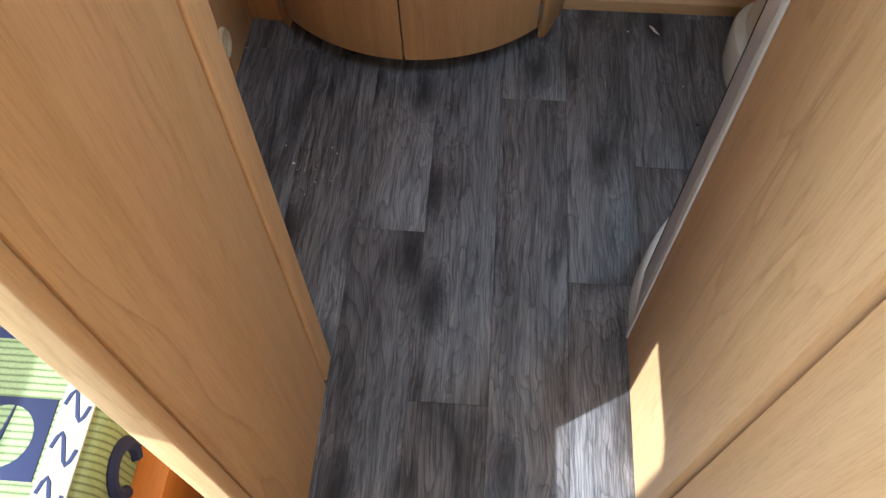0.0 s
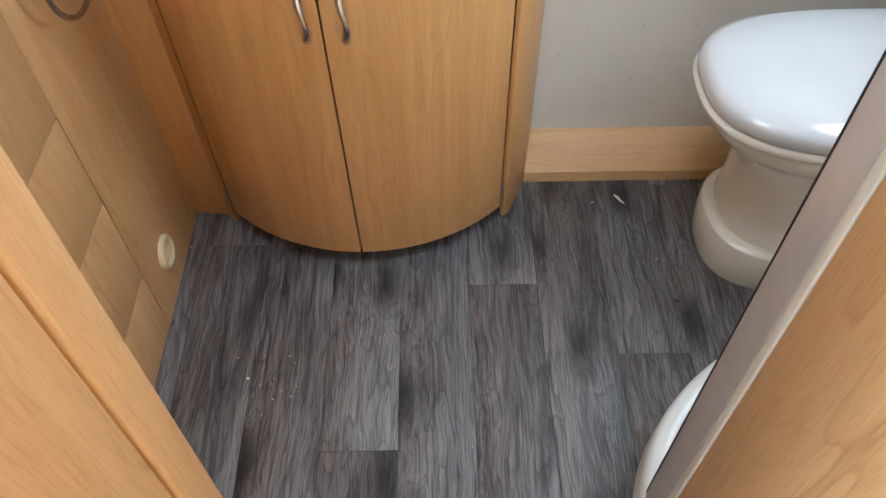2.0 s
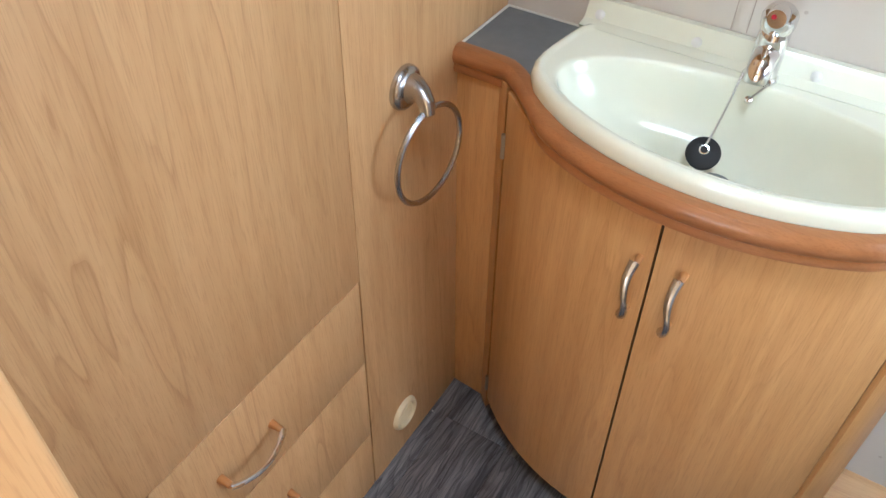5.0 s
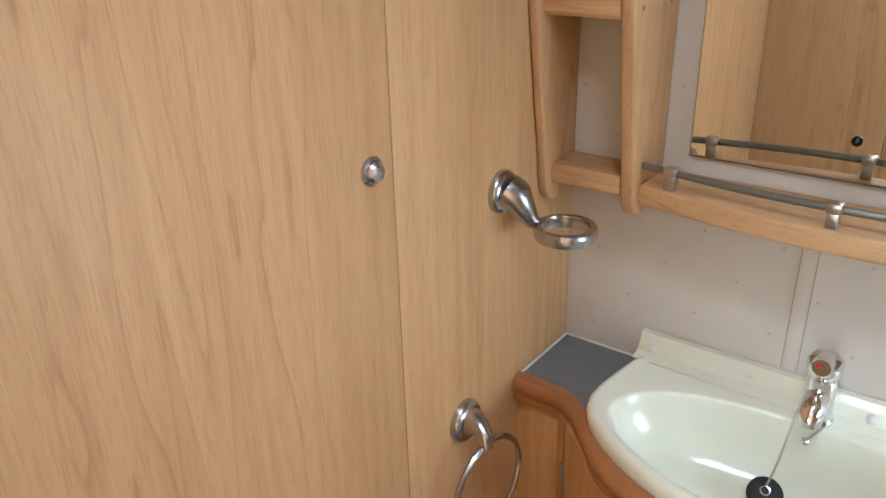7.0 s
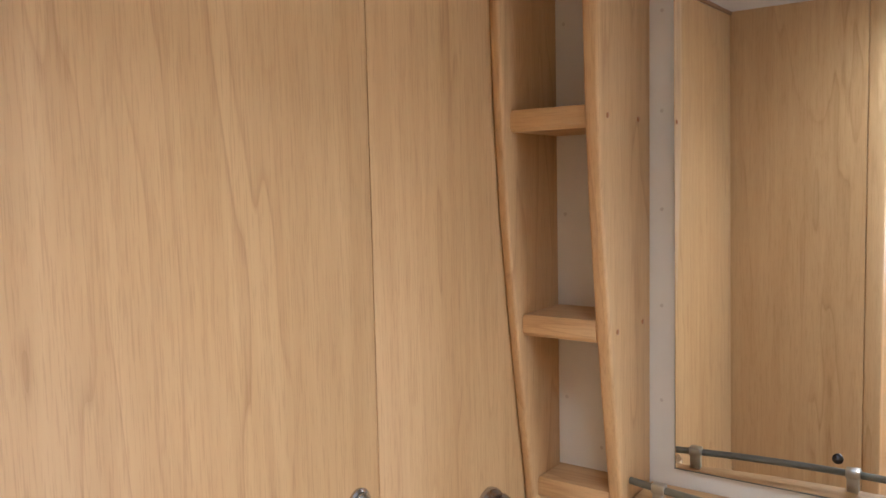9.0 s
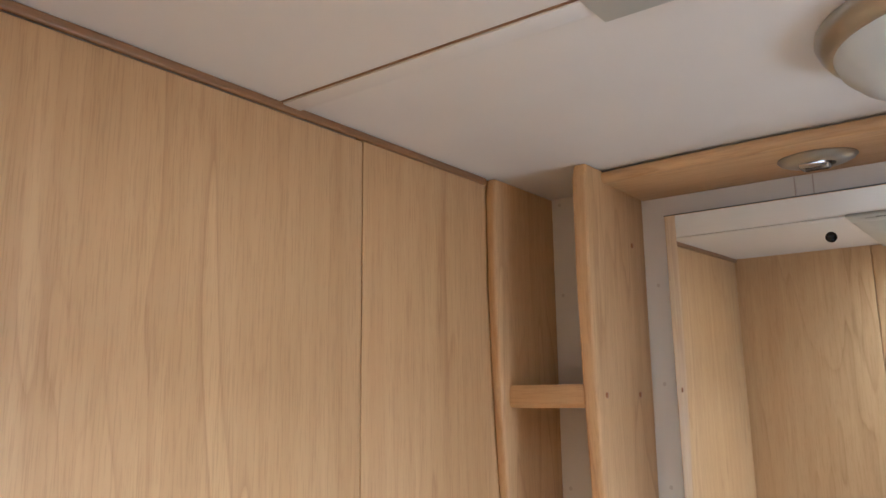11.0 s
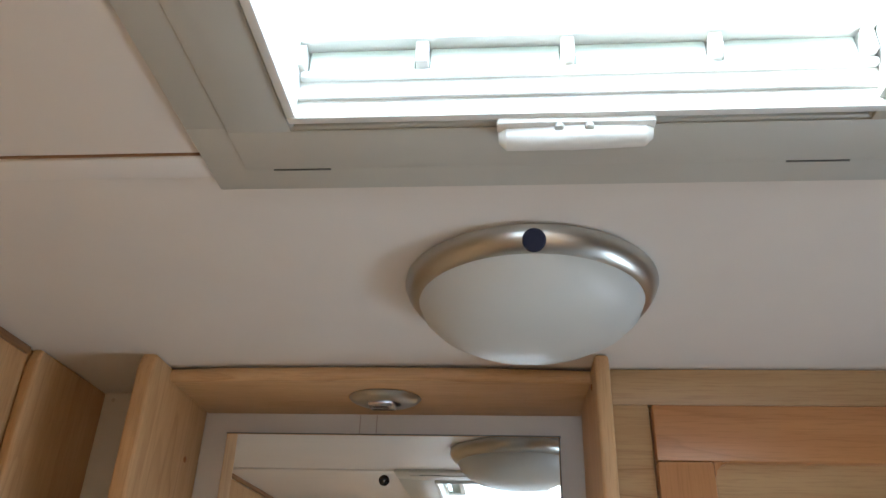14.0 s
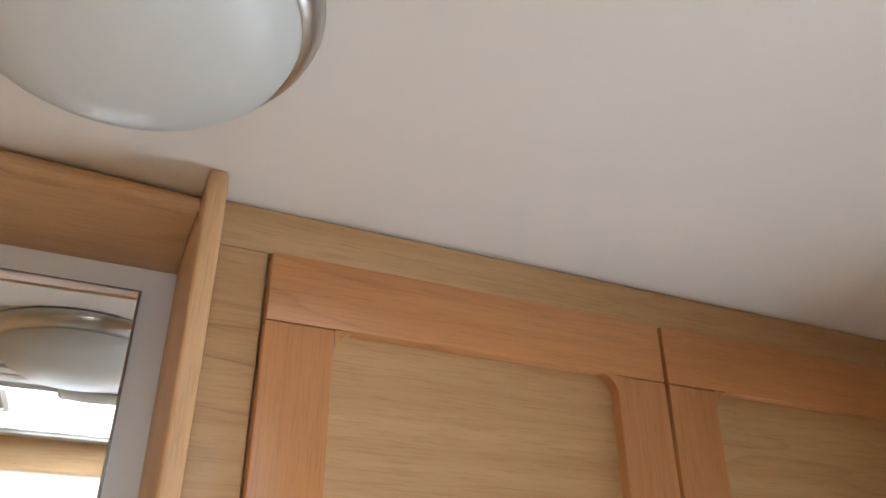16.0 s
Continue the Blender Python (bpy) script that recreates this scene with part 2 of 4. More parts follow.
WHITE = plain("white_ceiling_board", (0.74, 0.70, 0.645), 0.55, vary=0.03, scale=6, relief=0.12)
PLASTIC = plain("white_plastic", (0.74, 0.74, 0.70), 0.35, vary=0.02)
FRAME = plain("grey_white_plastic", (0.52, 0.52, 0.47), 0.42, vary=0.03)
CREAM = plain("cream_basin_acrylic", (0.80, 0.82, 0.68), 0.16, vary=0.03, relief=0.01, coat=0.4)
LAV = plain("white_toilet_plastic", (0.79, 0.79, 0.74), 0.22, vary=0.03, relief=0.01, coat=0.3)
LID = plain("white_lid_plastic", (0.60, 0.62, 0.65), 0.15, vary=0.02, relief=0.01, coat=0.4)
TRAY = plain("white_shower_acrylic", (0.76, 0.79, 0.78), 0.2, vary=0.03, relief=0.01)
LAMINATE = plain("grey_laminate", (0.17, 0.19, 0.21), 0.45, vary=0.08, scale=60)
CHROME = plain("chrome", (0.80, 0.80, 0.82), 0.08, 1.0, vary=0.02, relief=0.0)
SATIN = plain("satin_chrome", (0.48, 0.48, 0.50), 0.24, 1.0, vary=0.08, relief=0.02)
NICKEL = plain("brushed_nickel", (0.52, 0.51, 0.47), 0.30, 1.0, vary=0.08, relief=0.03)
ALU = plain("brushed_aluminium", (0.74, 0.74, 0.80), 0.30, 0.25, vary=0.06, relief=0.03)
RAILGREY = plain("grey_rail_tube", (0.20, 0.20, 0.17), 0.38, 0.6, vary=0.1)
BLACK = plain("black_rubber", (0.010, 0.010, 0.011), 0.6)
NAVY = plain("navy_cloth", (0.012, 0.017, 0.055), 0.95, relief=0.3)
LIGHTCLOTH = plain("cream_cloth", (0.32, 0.33, 0.25), 0.95, relief=0.4)
BLUE = plain("dark_blue_button", (0.002, 0.006, 0.035), 0.6)
DIFF = plain("opal_diffuser", (0.58, 0.60, 0.58), 0.44, vary=0.02, relief=0.02)
CREAMPL = plain("cream_plastic", (0.68, 0.58, 0.38), 0.4)
KNOBWOOD = plain("orange_wood_knob", (0.46, 0.21, 0.07), 0.4)
RED = plain("red_dot", (0.5, 0.01, 0.03), 0.3)
CRUMB = plain("pale_crumb", (0.72, 0.69, 0.62), 0.8)
STEEL = plain("drain_grey", (0.16, 0.17, 0.16), 0.35, 0.6)
MIRROR, _n, _l, _b = material("mirror_silver")
_b.inputs["Base Color"].default_value, _b.inputs["Metallic"].default_value = (0.86, 0.87, 0.86, 1), 1.0
_b.inputs["Roughness"].default_value = 0.015
ACRYLIC = glassy("clear_acrylic", 0.12, (0.95, 0.97, 0.97))
# chrome of the mirror screws: the dark reflection is put into its base colour
REFLECTION_CHROME = plain("chrome_painted_dark_reflection", (0.05, 0.05, 0.055), 0.08, 0.9, vary=0.02, relief=0.0)
# grey of the catch insert, also the painted shade of the well's pockets
VENTGREY = plain("pale_grey_insert_and_pocket_shade", (0.40, 0.43, 0.37), 0.7)
CLOTH = fabric()

# ---- mesh helpers ----


def box(x0, x1, y0, y1, z0, z1, bev=0.0015, seg=2):
    bm = bmesh.new()
    bmesh.ops.create_cube(bm, size=1.0, matrix=Matrix.LocRotScale(
        ((x0 + x1) / 2, (y0 + y1) / 2, (z0 + z1) / 2), None, (x1 - x0, y1 - y0, z1 - z0)))
    if bev:
        bmesh.ops.bevel(bm, geom=bm.edges[:], offset=bev, segments=seg, affect="EDGES", profile=0.5)
    return bm


def prism(pts, axis, a0, a1, bev=0.0, seg=2):
    """A polygon drawn in the plane across one axis, pushed along that axis from a0 to a1."""
    place = {"x": lambda p, a: (a, p[0], p[1]), "y": lambda p, a: (p[0], a, p[1]), "z": lambda p, a: (p[0], p[1], a)}[axis]
    bm = bmesh.new()
    lo = [bm.verts.new(place(p, a0)) for p in pts]
    hi = [bm.verts.new(place(p, a1)) for p in pts]
    n = len(pts)
    caps = [bm.faces.new(lo), bm.faces.new(hi)]
    for i in range(n):
        bm.faces.new((lo[i], lo[(i + 1) % n], hi[(i + 1) % n], hi[i]))
    bmesh.ops.recalc_face_normals(bm, faces=bm.faces[:])
    if bev:
        edges = {e for f in caps for e in f.edges}
        bmesh.ops.bevel(bm, geom=list(edges), offset=bev, segments=seg, affect="EDGES", profile=0.5)
    return bm


def loft(rings, cap_start=True, cap_end=True, closed=True):
    bm = bmesh.new()
    vs = [[bm.verts.new(p) for p in r] for r in rings]
    n = len(rings[0])
    for a, b in zip(vs, vs[1:]):
        for i in range(n if closed else n - 1):
            j = (i + 1) % n
            bm.faces.new((a[i], a[j], b[j], b[i]))
    if cap_start:
        bm.faces.new(vs[0][::-1])
    if cap_end:
        bm.faces.new(vs[-1])
    bmesh.ops.recalc_face_normals(bm, faces=bm.faces[:])
    return bm


def tube(pts, r, seg=12, closed=False, flat=1.0):
    """A round bar along points; r may be a list. flat squeezes it in z."""
    pts = [Vector(p) for p in pts]
    n = len(pts)
    rings = []
    side = None
    for i, p in enumerate(pts):
        a, b = pts[(i - 1) % n if closed else max(i - 1, 0)], pts[(i + 1) % n if closed else min(i + 1, n - 1)]
        d = (b - a).normalized()
        if side is None:
            side = d.orthogonal().normalized()
        side = (side - d * side.dot(d)).normalized()
        up = d.cross(side)
        rr = r[i] if isinstance(r, (list, tuple)) else r
        ring = []
        for k in range(seg):
            t = 2 * math.pi * k / seg
            o = side * (math.cos(t) * rr) + up * (math.sin(t) * rr)
            o.z *= flat
            ring.append(p + o)
        rings.append(ring)
    if closed:
        rings.append(rings[0])
        bm = loft(rings, False, False)
        bmesh.ops.remove_doubles(bm, verts=bm.verts[:], dist=1e-5)
        return bm
    return loft(rings)


def lathe(profile, m=Matrix(), seg=40, caps=True):
    """Turns (radius, height) pairs round the local z axis of m."""
    rings = [[m @ Vector((r * math.cos(2 * math.pi * k / seg), r * math.sin(2 * math.pi * k / seg), h)) for k in range(seg)]
             for r, h in profile]
    return loft(rings, caps, caps)


def join(*bms):
    out = bmesh.new()
    for b in bms:
        me = bpy.data.meshes.new("tmp")
        b.to_mesh(me)
        out.from_mesh(me)
        b.free()
        bpy.data.meshes.remove(me)
    return out


def finish(name, bm, mat, loc, angle=35):
    me = bpy.data.meshes.new(name)
    bmesh.ops.translate(bm, verts=bm.verts[:], vec=-Vector(loc))
    bm.to_mesh(me)
    bm.free()
    me.materials.append(mat)
    me.shade_smooth()
    me.set_sharp_from_angle(angle=radians(angle))
    return me


def thing(name, base, label, category, group=""):
    ob = new(name)
    ob.location = base
    ob.empty_display_size = 0.05
    return tagged(ob, label, category, group)


def origin(ob):
    v = Vector(ob.location)
    while ob.parent:
        ob = ob.parent
        v += ob.location
    return v


def part(name, bm, mat, parent, label="", angle=35):
    """One mesh under a thing or a part; bm is given in world metres."""
    ob = new(name, finish(name, bm, mat, origin(parent), angle))
    ob.parent = parent
    if label:
        tagged(ob, label)
    return ob


def solid(name, bm, mat, label, category="", kind="", angle=35, group=""):
    """A thing, or a piece of the setting, of one mesh."""
    ob = new(name, finish(name, bm, mat, (0, 0, 0), angle))
    return tagged(ob, label, category, group, kind)


def arc(cx, cy, r, a0, a1, n):
    return [(cx + r * math.cos(radians(a0 + (a1 - a0) * i / n)), cy + r * math.sin(radians(a0 + (a1 - a0) * i / n))) for i in range(n + 1)]


def lean_in(bm):
    """The side of the van leans inwards a little below counter height."""
    bmesh.ops.bisect_plane(bm, geom=bm.verts[:] + bm.edges[:] + bm.faces[:], plane_co=(0, 0, 0.8), plane_no=(0, 0, 1))
    for v in bm.verts:
        k = max(0.0, 1 - v.co.z / 0.8)
        v.co.x += 0.027 * k
        v.co.y -= 0.028 * k
    return bm


def lean_front(bm):
    """The vanity's fronts stand slightly out of plumb."""
    for v in bm.verts:
        k = min(max((0.30 - v.co.x) / 0.31, 0.0), 1.0)
        v.co.x -= k * (0.002 + 0.0235 * (v.co.z - 0.05))
    return bm


def side_x(z):
    return XL + 0.027 * max(0.0, 1 - z / 0.8)


def facing(p, d):
    """A pose at p whose z axis points along d."""
    return Matrix.Translation(p) @ Vector(d).to_track_quat("Z", "Y").to_matrix().to_4x4()


# ---- setting ----
XL, XR, YB, H = -0.427, 1.15, 1.566, 1.95
YF, XW = -2.0, -1.0

solid("wall_back", box(XL - 0.03, XR + 0.03, YB, YB + 0.03, 0, H, 0), PAPER,
      "white wallpapered wall with tiny beige motifs behind the basin", kind="structure")
solid("wall_right", join(box(XR, XR + 0.03, YF, YB, 0, 0.955, 0), box(XR, XR + 0.03, YF, YB, 1.355, H, 0),
                         box(XR, XR + 0.03, YF, 0.99, 0.955, 1.355, 0), box(XR, XR + 0.03, 1.49, YB, 0.955, 1.355, 0)), PAPER,
      "white wallpapered outer side wall with a small window", kind="structure")
w = thing("window_3", (XR, 1.24, 0.955), "small frosted washroom window with a white frame", "window")
tagged(w, kind="structure")
part("window_frame", join(box(XR - 0.006, XR + 0.03, 0.982, 1.498, 0.947, 0.967, 0.003), box(XR - 0.006, XR + 0.03, 0.982, 1.498, 1.343, 1.363, 0.003),
                          box(XR - 0.006, XR + 0.03, 0.982, 1.002, 0.967, 1.343, 0.003), box(XR - 0.006, XR + 0.03, 1.478, 1.498, 0.967, 1.343, 0.003)), PLASTIC, w)
pane = part("pane", box(XR + 0.012, XR + 0.016, 1.002, 1.478, 0.967, 1.343, 0), ACRYLIC, w)
pane.visible_shadow = False
solid("wall_left_cabinet_backing", lean_in(box(XL - 0.05, XL - 0.021, 0.5455, YB, 0, H, 0)), WOOD,
      "oak-foil carcass behind the drawer fronts and cupboard door", kind="structure")
solid("wall_near_partition", box(XL - 0.06, -0.1195, 0.500, 0.545, 0, H, 0), WOOD,
      "light oak partition beside the washroom doorway", kind="structure")
solid("wall_stub_left", join(box(-0.113, -0.083, 0.2185, 0.4935, 0.0, H, 0.002), box(-0.109, -0.088, 0.205, 0.505, 0.001, H, 0)), WOOD,
      "light oak partition panel at the doorway edge", kind="structure")
solid("door_jamb_left", box(-0.119, -0.080, 0.4970, 0.545, 0.010, H, 0.004, 3), WOOD,
      "rounded light oak door jamb", kind="structure")
solid("partition_edge_trim", join(box(-0.116, -0.080, 0.196, 0.2150, 0.0, H, 0.004, 3)), WOOD,
      "pale oak edging on the partition", kind="structure")
solid("wall_stub_right", box(0.458, 0.496, 0.302, 0.6215, 0, H, 0.001), WOOD,
      "light oak partition panel beside the shower", kind="structure")
solid("wall_shower_front", box(0.496, XR, 0.302, 0.34, 0, H, 0.001), WOOD,
      "oak partition between the shower and the living area", kind="structure")
solid("shower_edge_strip", box(0.4555, 0.4965, 0.6220, 0.6340, 0.002, H, 0.001), PLASTIC, "white edging strip on the partition", kind="structure")
solid("shower_edge_profile", prism([(0.4555, 0.6345), (0.4755, 0.7090), (0.4835, 0.7090), (0.4965, 0.6345)], "z", 0.088, H, 0.002), ALU,
      "brushed aluminium profile on the partition edge", kind="structure")
solid("shower_edge_seal", prism([(0.4745, 0.7093), (0.4757, 0.7130), (0.4830, 0.7130), (0.4838, 0.7093)], "z", 0.088, H, 0.001), BLACK, "thin dark rubber seal along the aluminium profile", kind="structure")
solid("door_head", box(-0.079, 0.457, 0.499, 0.541, 1.882, H, 0.002), WOOD_X, "light oak panel over the doorway", kind="structure")
solid("wall_lounge_left", join(box(XW - 0.04, XW, YF, 0.53, 0, 0.985, 0), box(XW - 0.04, XW, YF, 0.53, 1.41, H, 0),
                               box(XW - 0.04, XW, 0.30, 0.53, 0.985, 1.41, 0), box(XW - 0.04, XW, YF, -0.56, 0.985, 1.41, 0)), PAPER,
      "white wall of the living area with a window opening", kind="structure")
solid("wall_lounge_partition", box(XW - 0.04, XL - 0.0605, 0.500, 0.545, 0, H, 0), WOOD, "oak partition behind the sofa", kind="structure")
solid("wall_lounge_front", join(box(XW, XR, YF - 0.04, YF, 0, 0.95, 0), box(XW, XR, YF - 0.04, YF, 1.55, H, 0),
                                box(XW, -0.6, YF - 0.04, YF, 0.95, 1.55, 0), box(0.8, XR, YF - 0.04, YF, 0.95, 1.55, 0)), PAPER,
      "white end wall of the living area with a wide window", kind="structure")
for nm, fr in (("window_1", (YF - 0.02, -0.6, 0.8, 0.95, 1.55)),):
    y, a, b, c, d = fr
    w = thing(nm, (0.1, y, c), "wide caravan end window with a white frame", "window")
    tagged(w, kind="structure")
    part("window_frame", join(box(a, b, y - 0.015, y + 0.022, c, c + 0.03, 0.003), box(a, b, y - 0.015, y + 0.022, d - 0.03, d, 0.003),
                              box(a, a + 0.03, y - 0.015, y + 0.022, c + 0.03, d - 0.03, 0.003), box(b - 0.03, b, y - 0.015, y + 0.022, c + 0.03, d - 0.03, 0.003)), PLASTIC, w)
    pane = part("pane", box(a + 0.03, b - 0.03, y - 0.003, y + 0.003, c + 0.03, d - 0.03, 0), ACRYLIC, w)
    pane.visible_shadow = False
w = thing("window_2", (XW, -0.065, 0.985), "caravan side window with a white rounded frame", "window")
tagged(w, kind="structure")
part("window_frame", join(box(XW - 0.03, XW + 0.006, -0.566, 0.306, 0.979, 0.987, 0.002), box(XW - 0.03, XW + 0.006, -0.566, 0.306, 1.408, 1.416, 0.002),
                          box(XW - 0.03, XW + 0.006, -0.566, -0.558, 0.987, 1.408, 0.002), box(XW - 0.03, XW + 0.006, 0.298, 0.306, 0.987, 1.408, 0.002),
                          *[prism([(y, z), (y + sy * 0.06, z), (y + sy * 0.03, z + sz * 0.008), (y + sy * 0.008, z + sz * 0.03), (y, z + sz * 0.06)], "x", XW - 0.028, XW + 0.004)
                            for y, sy in ((-0.558, 1), (0.298, -1)) for z, sz in ((0.987, 1), (1.408, -1))]), PLASTIC, w)
pane = part("pane", box(XW - 0.022, XW - 0.018, -0.558, 0.298, 0.987, 1.408, 0), ACRYLIC, w)
pane.visible_shadow = False
# ceiling with the rooflight opening
RX0, RX1, RY0, RY1 = -0.020, 0.344, 0.600, 0.962
solid("ceiling", join(box(XW, RX0, YF, YB + 0.03, H, H + 0.03, 0), box(RX1, XR, YF, YB + 0.03, H, H + 0.03, 0),
                      box(RX0, RX1, YF, RY0, H, H + 0.03, 0), box(RX0, RX1, RY1, YB + 0.03, H, H + 0.03, 0)), WHITE,
      "matt off-white ceiling board", kind="structure")
for nm, a, b in (("ceiling_joint_strip", XL, -0.09), ("ceiling_joint_strip", 0.404, XR)):
    solid(nm, box(a, b, 1.010, 1.034, H - 0.003, H, 0.001), WHITE, "flat white cover strip over a ceiling joint", kind="structure")
    solid("ceiling_joint_gap", box(a, b, 1.0075, 1.0095, H - 0.0012, H, 0), BROWN, "thin dark joint in the ceiling", kind="structure")
solid("coving_left", box(XL - 0.002, XL + 0.004, 0.546, 1.373, H - 0.009, H, 0.002, 3), BROWN, "brown wood-grain coving strip under the ceiling", kind="structure")
# plinth at the foot of the wall by the toilet
solid("baseboard", prism([(1.485, 0.0), (1.485, 0.030), (1.490, 0.035), (1.548, 0.088), (1.566, 0.092), (1.566, 0.0)], "x", 0.345, XR, 0.0015), WOOD_X,
      "light oak plinth box at the foot of the white wall", kind="structure")
pr = thing("pipe_batten", (0.35, YB, 0.50), "light oak batten on the wall carrying a grey pipe", "batten")
part("batten", box(0.352, XR, 1.552, YB, 0.500, 0.566, 0.002), WOOD_X, pr)
part("pipe", tube([(0.352, 1.540, 0.548), (0.7, 1.540, 0.548), (XR, 1.540, 0.548)], 0.008), RAILGREY, pr, "thin grey pipe")
for px in (0.405, 0.74, 1.05):
    part("clip", join(box(px - 0.011, px + 0.011, 1.530, 1.5515, 0.540, 0.560, 0.002), box(px - 0.006, px + 0.006, 1.533, 1.5515, 0.522, 0.540, 0.002)), PLASTIC, pr, "white pipe clip")

# ---- left wall: drawers, cupboard door, fixed panel ----
tower = thing("wardrobe", (XL - 0.02, 0.87, 0), "tall light oak wardrobe with a cupboard door over three drawers", "wardrobe")
part("door", lean_in(box(XL - 0.014, XL, 0.550, 1.1305, 0.545, H - 0.0095, 0.002)), WOOD, tower, "tall plain oak-foil door")
part("stile", lean_in(box(XL - 0.014, XL - 0.001, 0.560, 0.712, 0, 0.543, 0.001)), WOOD, tower)
part("knob", lathe([(0.0165, 0), (0.0165, 0.003), (0.014, 0.005), (0.0125, 0.005), (0.0125, 0.008), (0.010, 0.011), (0.004, 0.0125)],
                           facing((XL, 1.095, 1.239), (1, 0, 0))), SATIN, tower, "round satin chrome push knob")
for zt, zb, zh in ((0.543, 0.3615, 0.450), (0.360, 0.1665, 0.264), (0.165, 0.004, 0.083)):
    xw = side_x(zh)
    dr = part("drawer_front", lean_in(box(XL - 0.014, XL, 0.714, 1.1280, zb, zt, 0.0015)), WOOD, tower)
    bow = [(xw + 0.020 + 0.016 * math.sin(math.pi * i / 12) ** 0.8, 0.797 + 0.104 * i / 12, zh - 0.004 * math.sin(math.pi * i / 12)) for i in range(13)]
    hd = part("handle", tube(bow, [0.0036 + 0.0012 * abs(i - 6) / 6 for i in range(13)], 10), CHROME, dr, "bowed chrome drawer handle")
    for yy in (0.798, 0.900):
        part("handle_foot", lathe([(0.0070, 0), (0.0062, 0.006), (0.0052, 0.012), (0.0052, 0.018), (0.004, 0.020)], facing((xw - 0.0005, yy, zh), (1, 0, 0)), 16), KNOBWOOD, dr, "orange wooden handle foot")
solid("fixed_side_panel", lean_in(box(XL - 0.014, XL - 0.001, 1.1325, YB, 0, H, 0.001)), WOOD, "plain oak-foil wall panel beside the basin", kind="structure")
VZ = 0.104
vent = thing("round_vent", (side_x(VZ), 1.211, VZ), "round cream plastic vent near the floor", "vent")
vm = facing((side_x(VZ) - 0.001, 1.211, VZ), (1, 0, 0.034))
part("rim", lathe([(0.0245, 0.0005), (0.025, 0.006), (0.028, 0.0095), (0.033, 0.0085), (0.0365, 0.003), (0.037, 0.0)], vm, 40, False), CREAMPL, vent)
part("grille", lathe([(0.026, 0.0015), (0.010, 0.002), (0.004, 0.002)], vm, 30), CREAMPL, vent)
for i in range(-2, 3):
    w_ = math.sqrt(0.0235 ** 2 - (i * 0.009) ** 2)
    part("slat", tube([vm @ Vector((-w_, i * 0.009, 0.004)), vm @ Vector((0, i * 0.009, 0.004)), vm @ Vector((w_, i * 0.009, 0.004))], 0.0018, 6), CREAMPL, vent)

# towel ring
tr = thing("towel_ring", (XL, 1.258, 0.803), "satin chrome towel ring on a round wall boss", "towel ring")
part("boss", lathe([(0.033, 0), (0.033, 0.005), (0.031, 0.010), (0.026, 0.014), (0.012, 0.017)], facing((XL - 0.001, 1.258, 0.810), (1, 0, 0))), SATIN, tr)
part("arm", tube([(XL + 0.008, 1.258, 0.812), (XL + 0.022, 1.256, 0.816), (XL + 0.034, 1.252, 0.814), (XL + 0.045, 1.247, 0.805), (XL + 0.049, 1.245, 0.790)],
                 [0.024, 0.018, 0.014, 0.0125, 0.010], 18), SATIN, tr)
ring = [(XL + 0.048 + 0.006 * math.cos(a), 1.2525 + 0.0735 * math.cos(a), 0.7165 + 0.0780 * math.sin(a)) for a in (2 * math.pi * i / 56 for i in range(56))]
part("ring", tube(ring, 0.0045, 10, True), SATIN, tr)
# tumbler holder
tm = thing("tumbler_holder", (XL, 1.352, 1.137), "satin chrome tumbler holder ring on a wall bracket", "tumbler holder")
part("boss", lathe([(0.031, 0), (0.031, 0.006), (0.028, 0.011), (0.020, 0.015), (0.010, 0.016)], facing((XL - 0.001, 1.352, 1.137), (1, 0, 0))), SATIN, tm)
TC = Vector((-0.338, 1.376, 1.090))
part("arm", tube([(XL + 0.010, 1.353, 1.139), (XL + 0.022, 1.356, 1.133), (XL + 0.032, 1.362, 1.113), (XL + 0.042, 1.368, 1.096), (XL + 0.054, 1.374, 1.090)],
                 [0.026, 0.024, 0.017, 0.011, 0.007], 18), SATIN, tm)
part("cup_ring", lathe([(0.034, -0.009), (0.042, -0.009), (0.0440, -0.005), (0.0440, 0.005), (0.042, 0.0085), (0.034, 0.0085), (0.033, 0.005), (0.033, -0.005), (0.034, -0.009)],
                       Matrix.Translation(TC), 48, False), SATIN, tm)

# ---- vanity unit ----
CX, CYA, RA = -0.010, 1.658, 0.409


def door_curve(x0, x1, r, n=14):
    return [(x0 + (x1 - x0) * i / n, CYA - math.sqrt(r * r - (x0 + (x1 - x0) * i / n - CX) ** 2)) for i in range(n + 1)]


def counter_front(x, off=0.0):
    u = abs(x - CX)
    y = CYA - math.sqrt(max((RA + 0.012 + off) ** 2 - min(u, 0.33) ** 2, 0.01))
    edge = 1.402 if x < CX else 1.43
    k = min(max((u - 0.20) / 0.20, 0), 1)
    k = k * k * (3 - 2 * k)
    return y * (1 - k) + (edge - off) * k


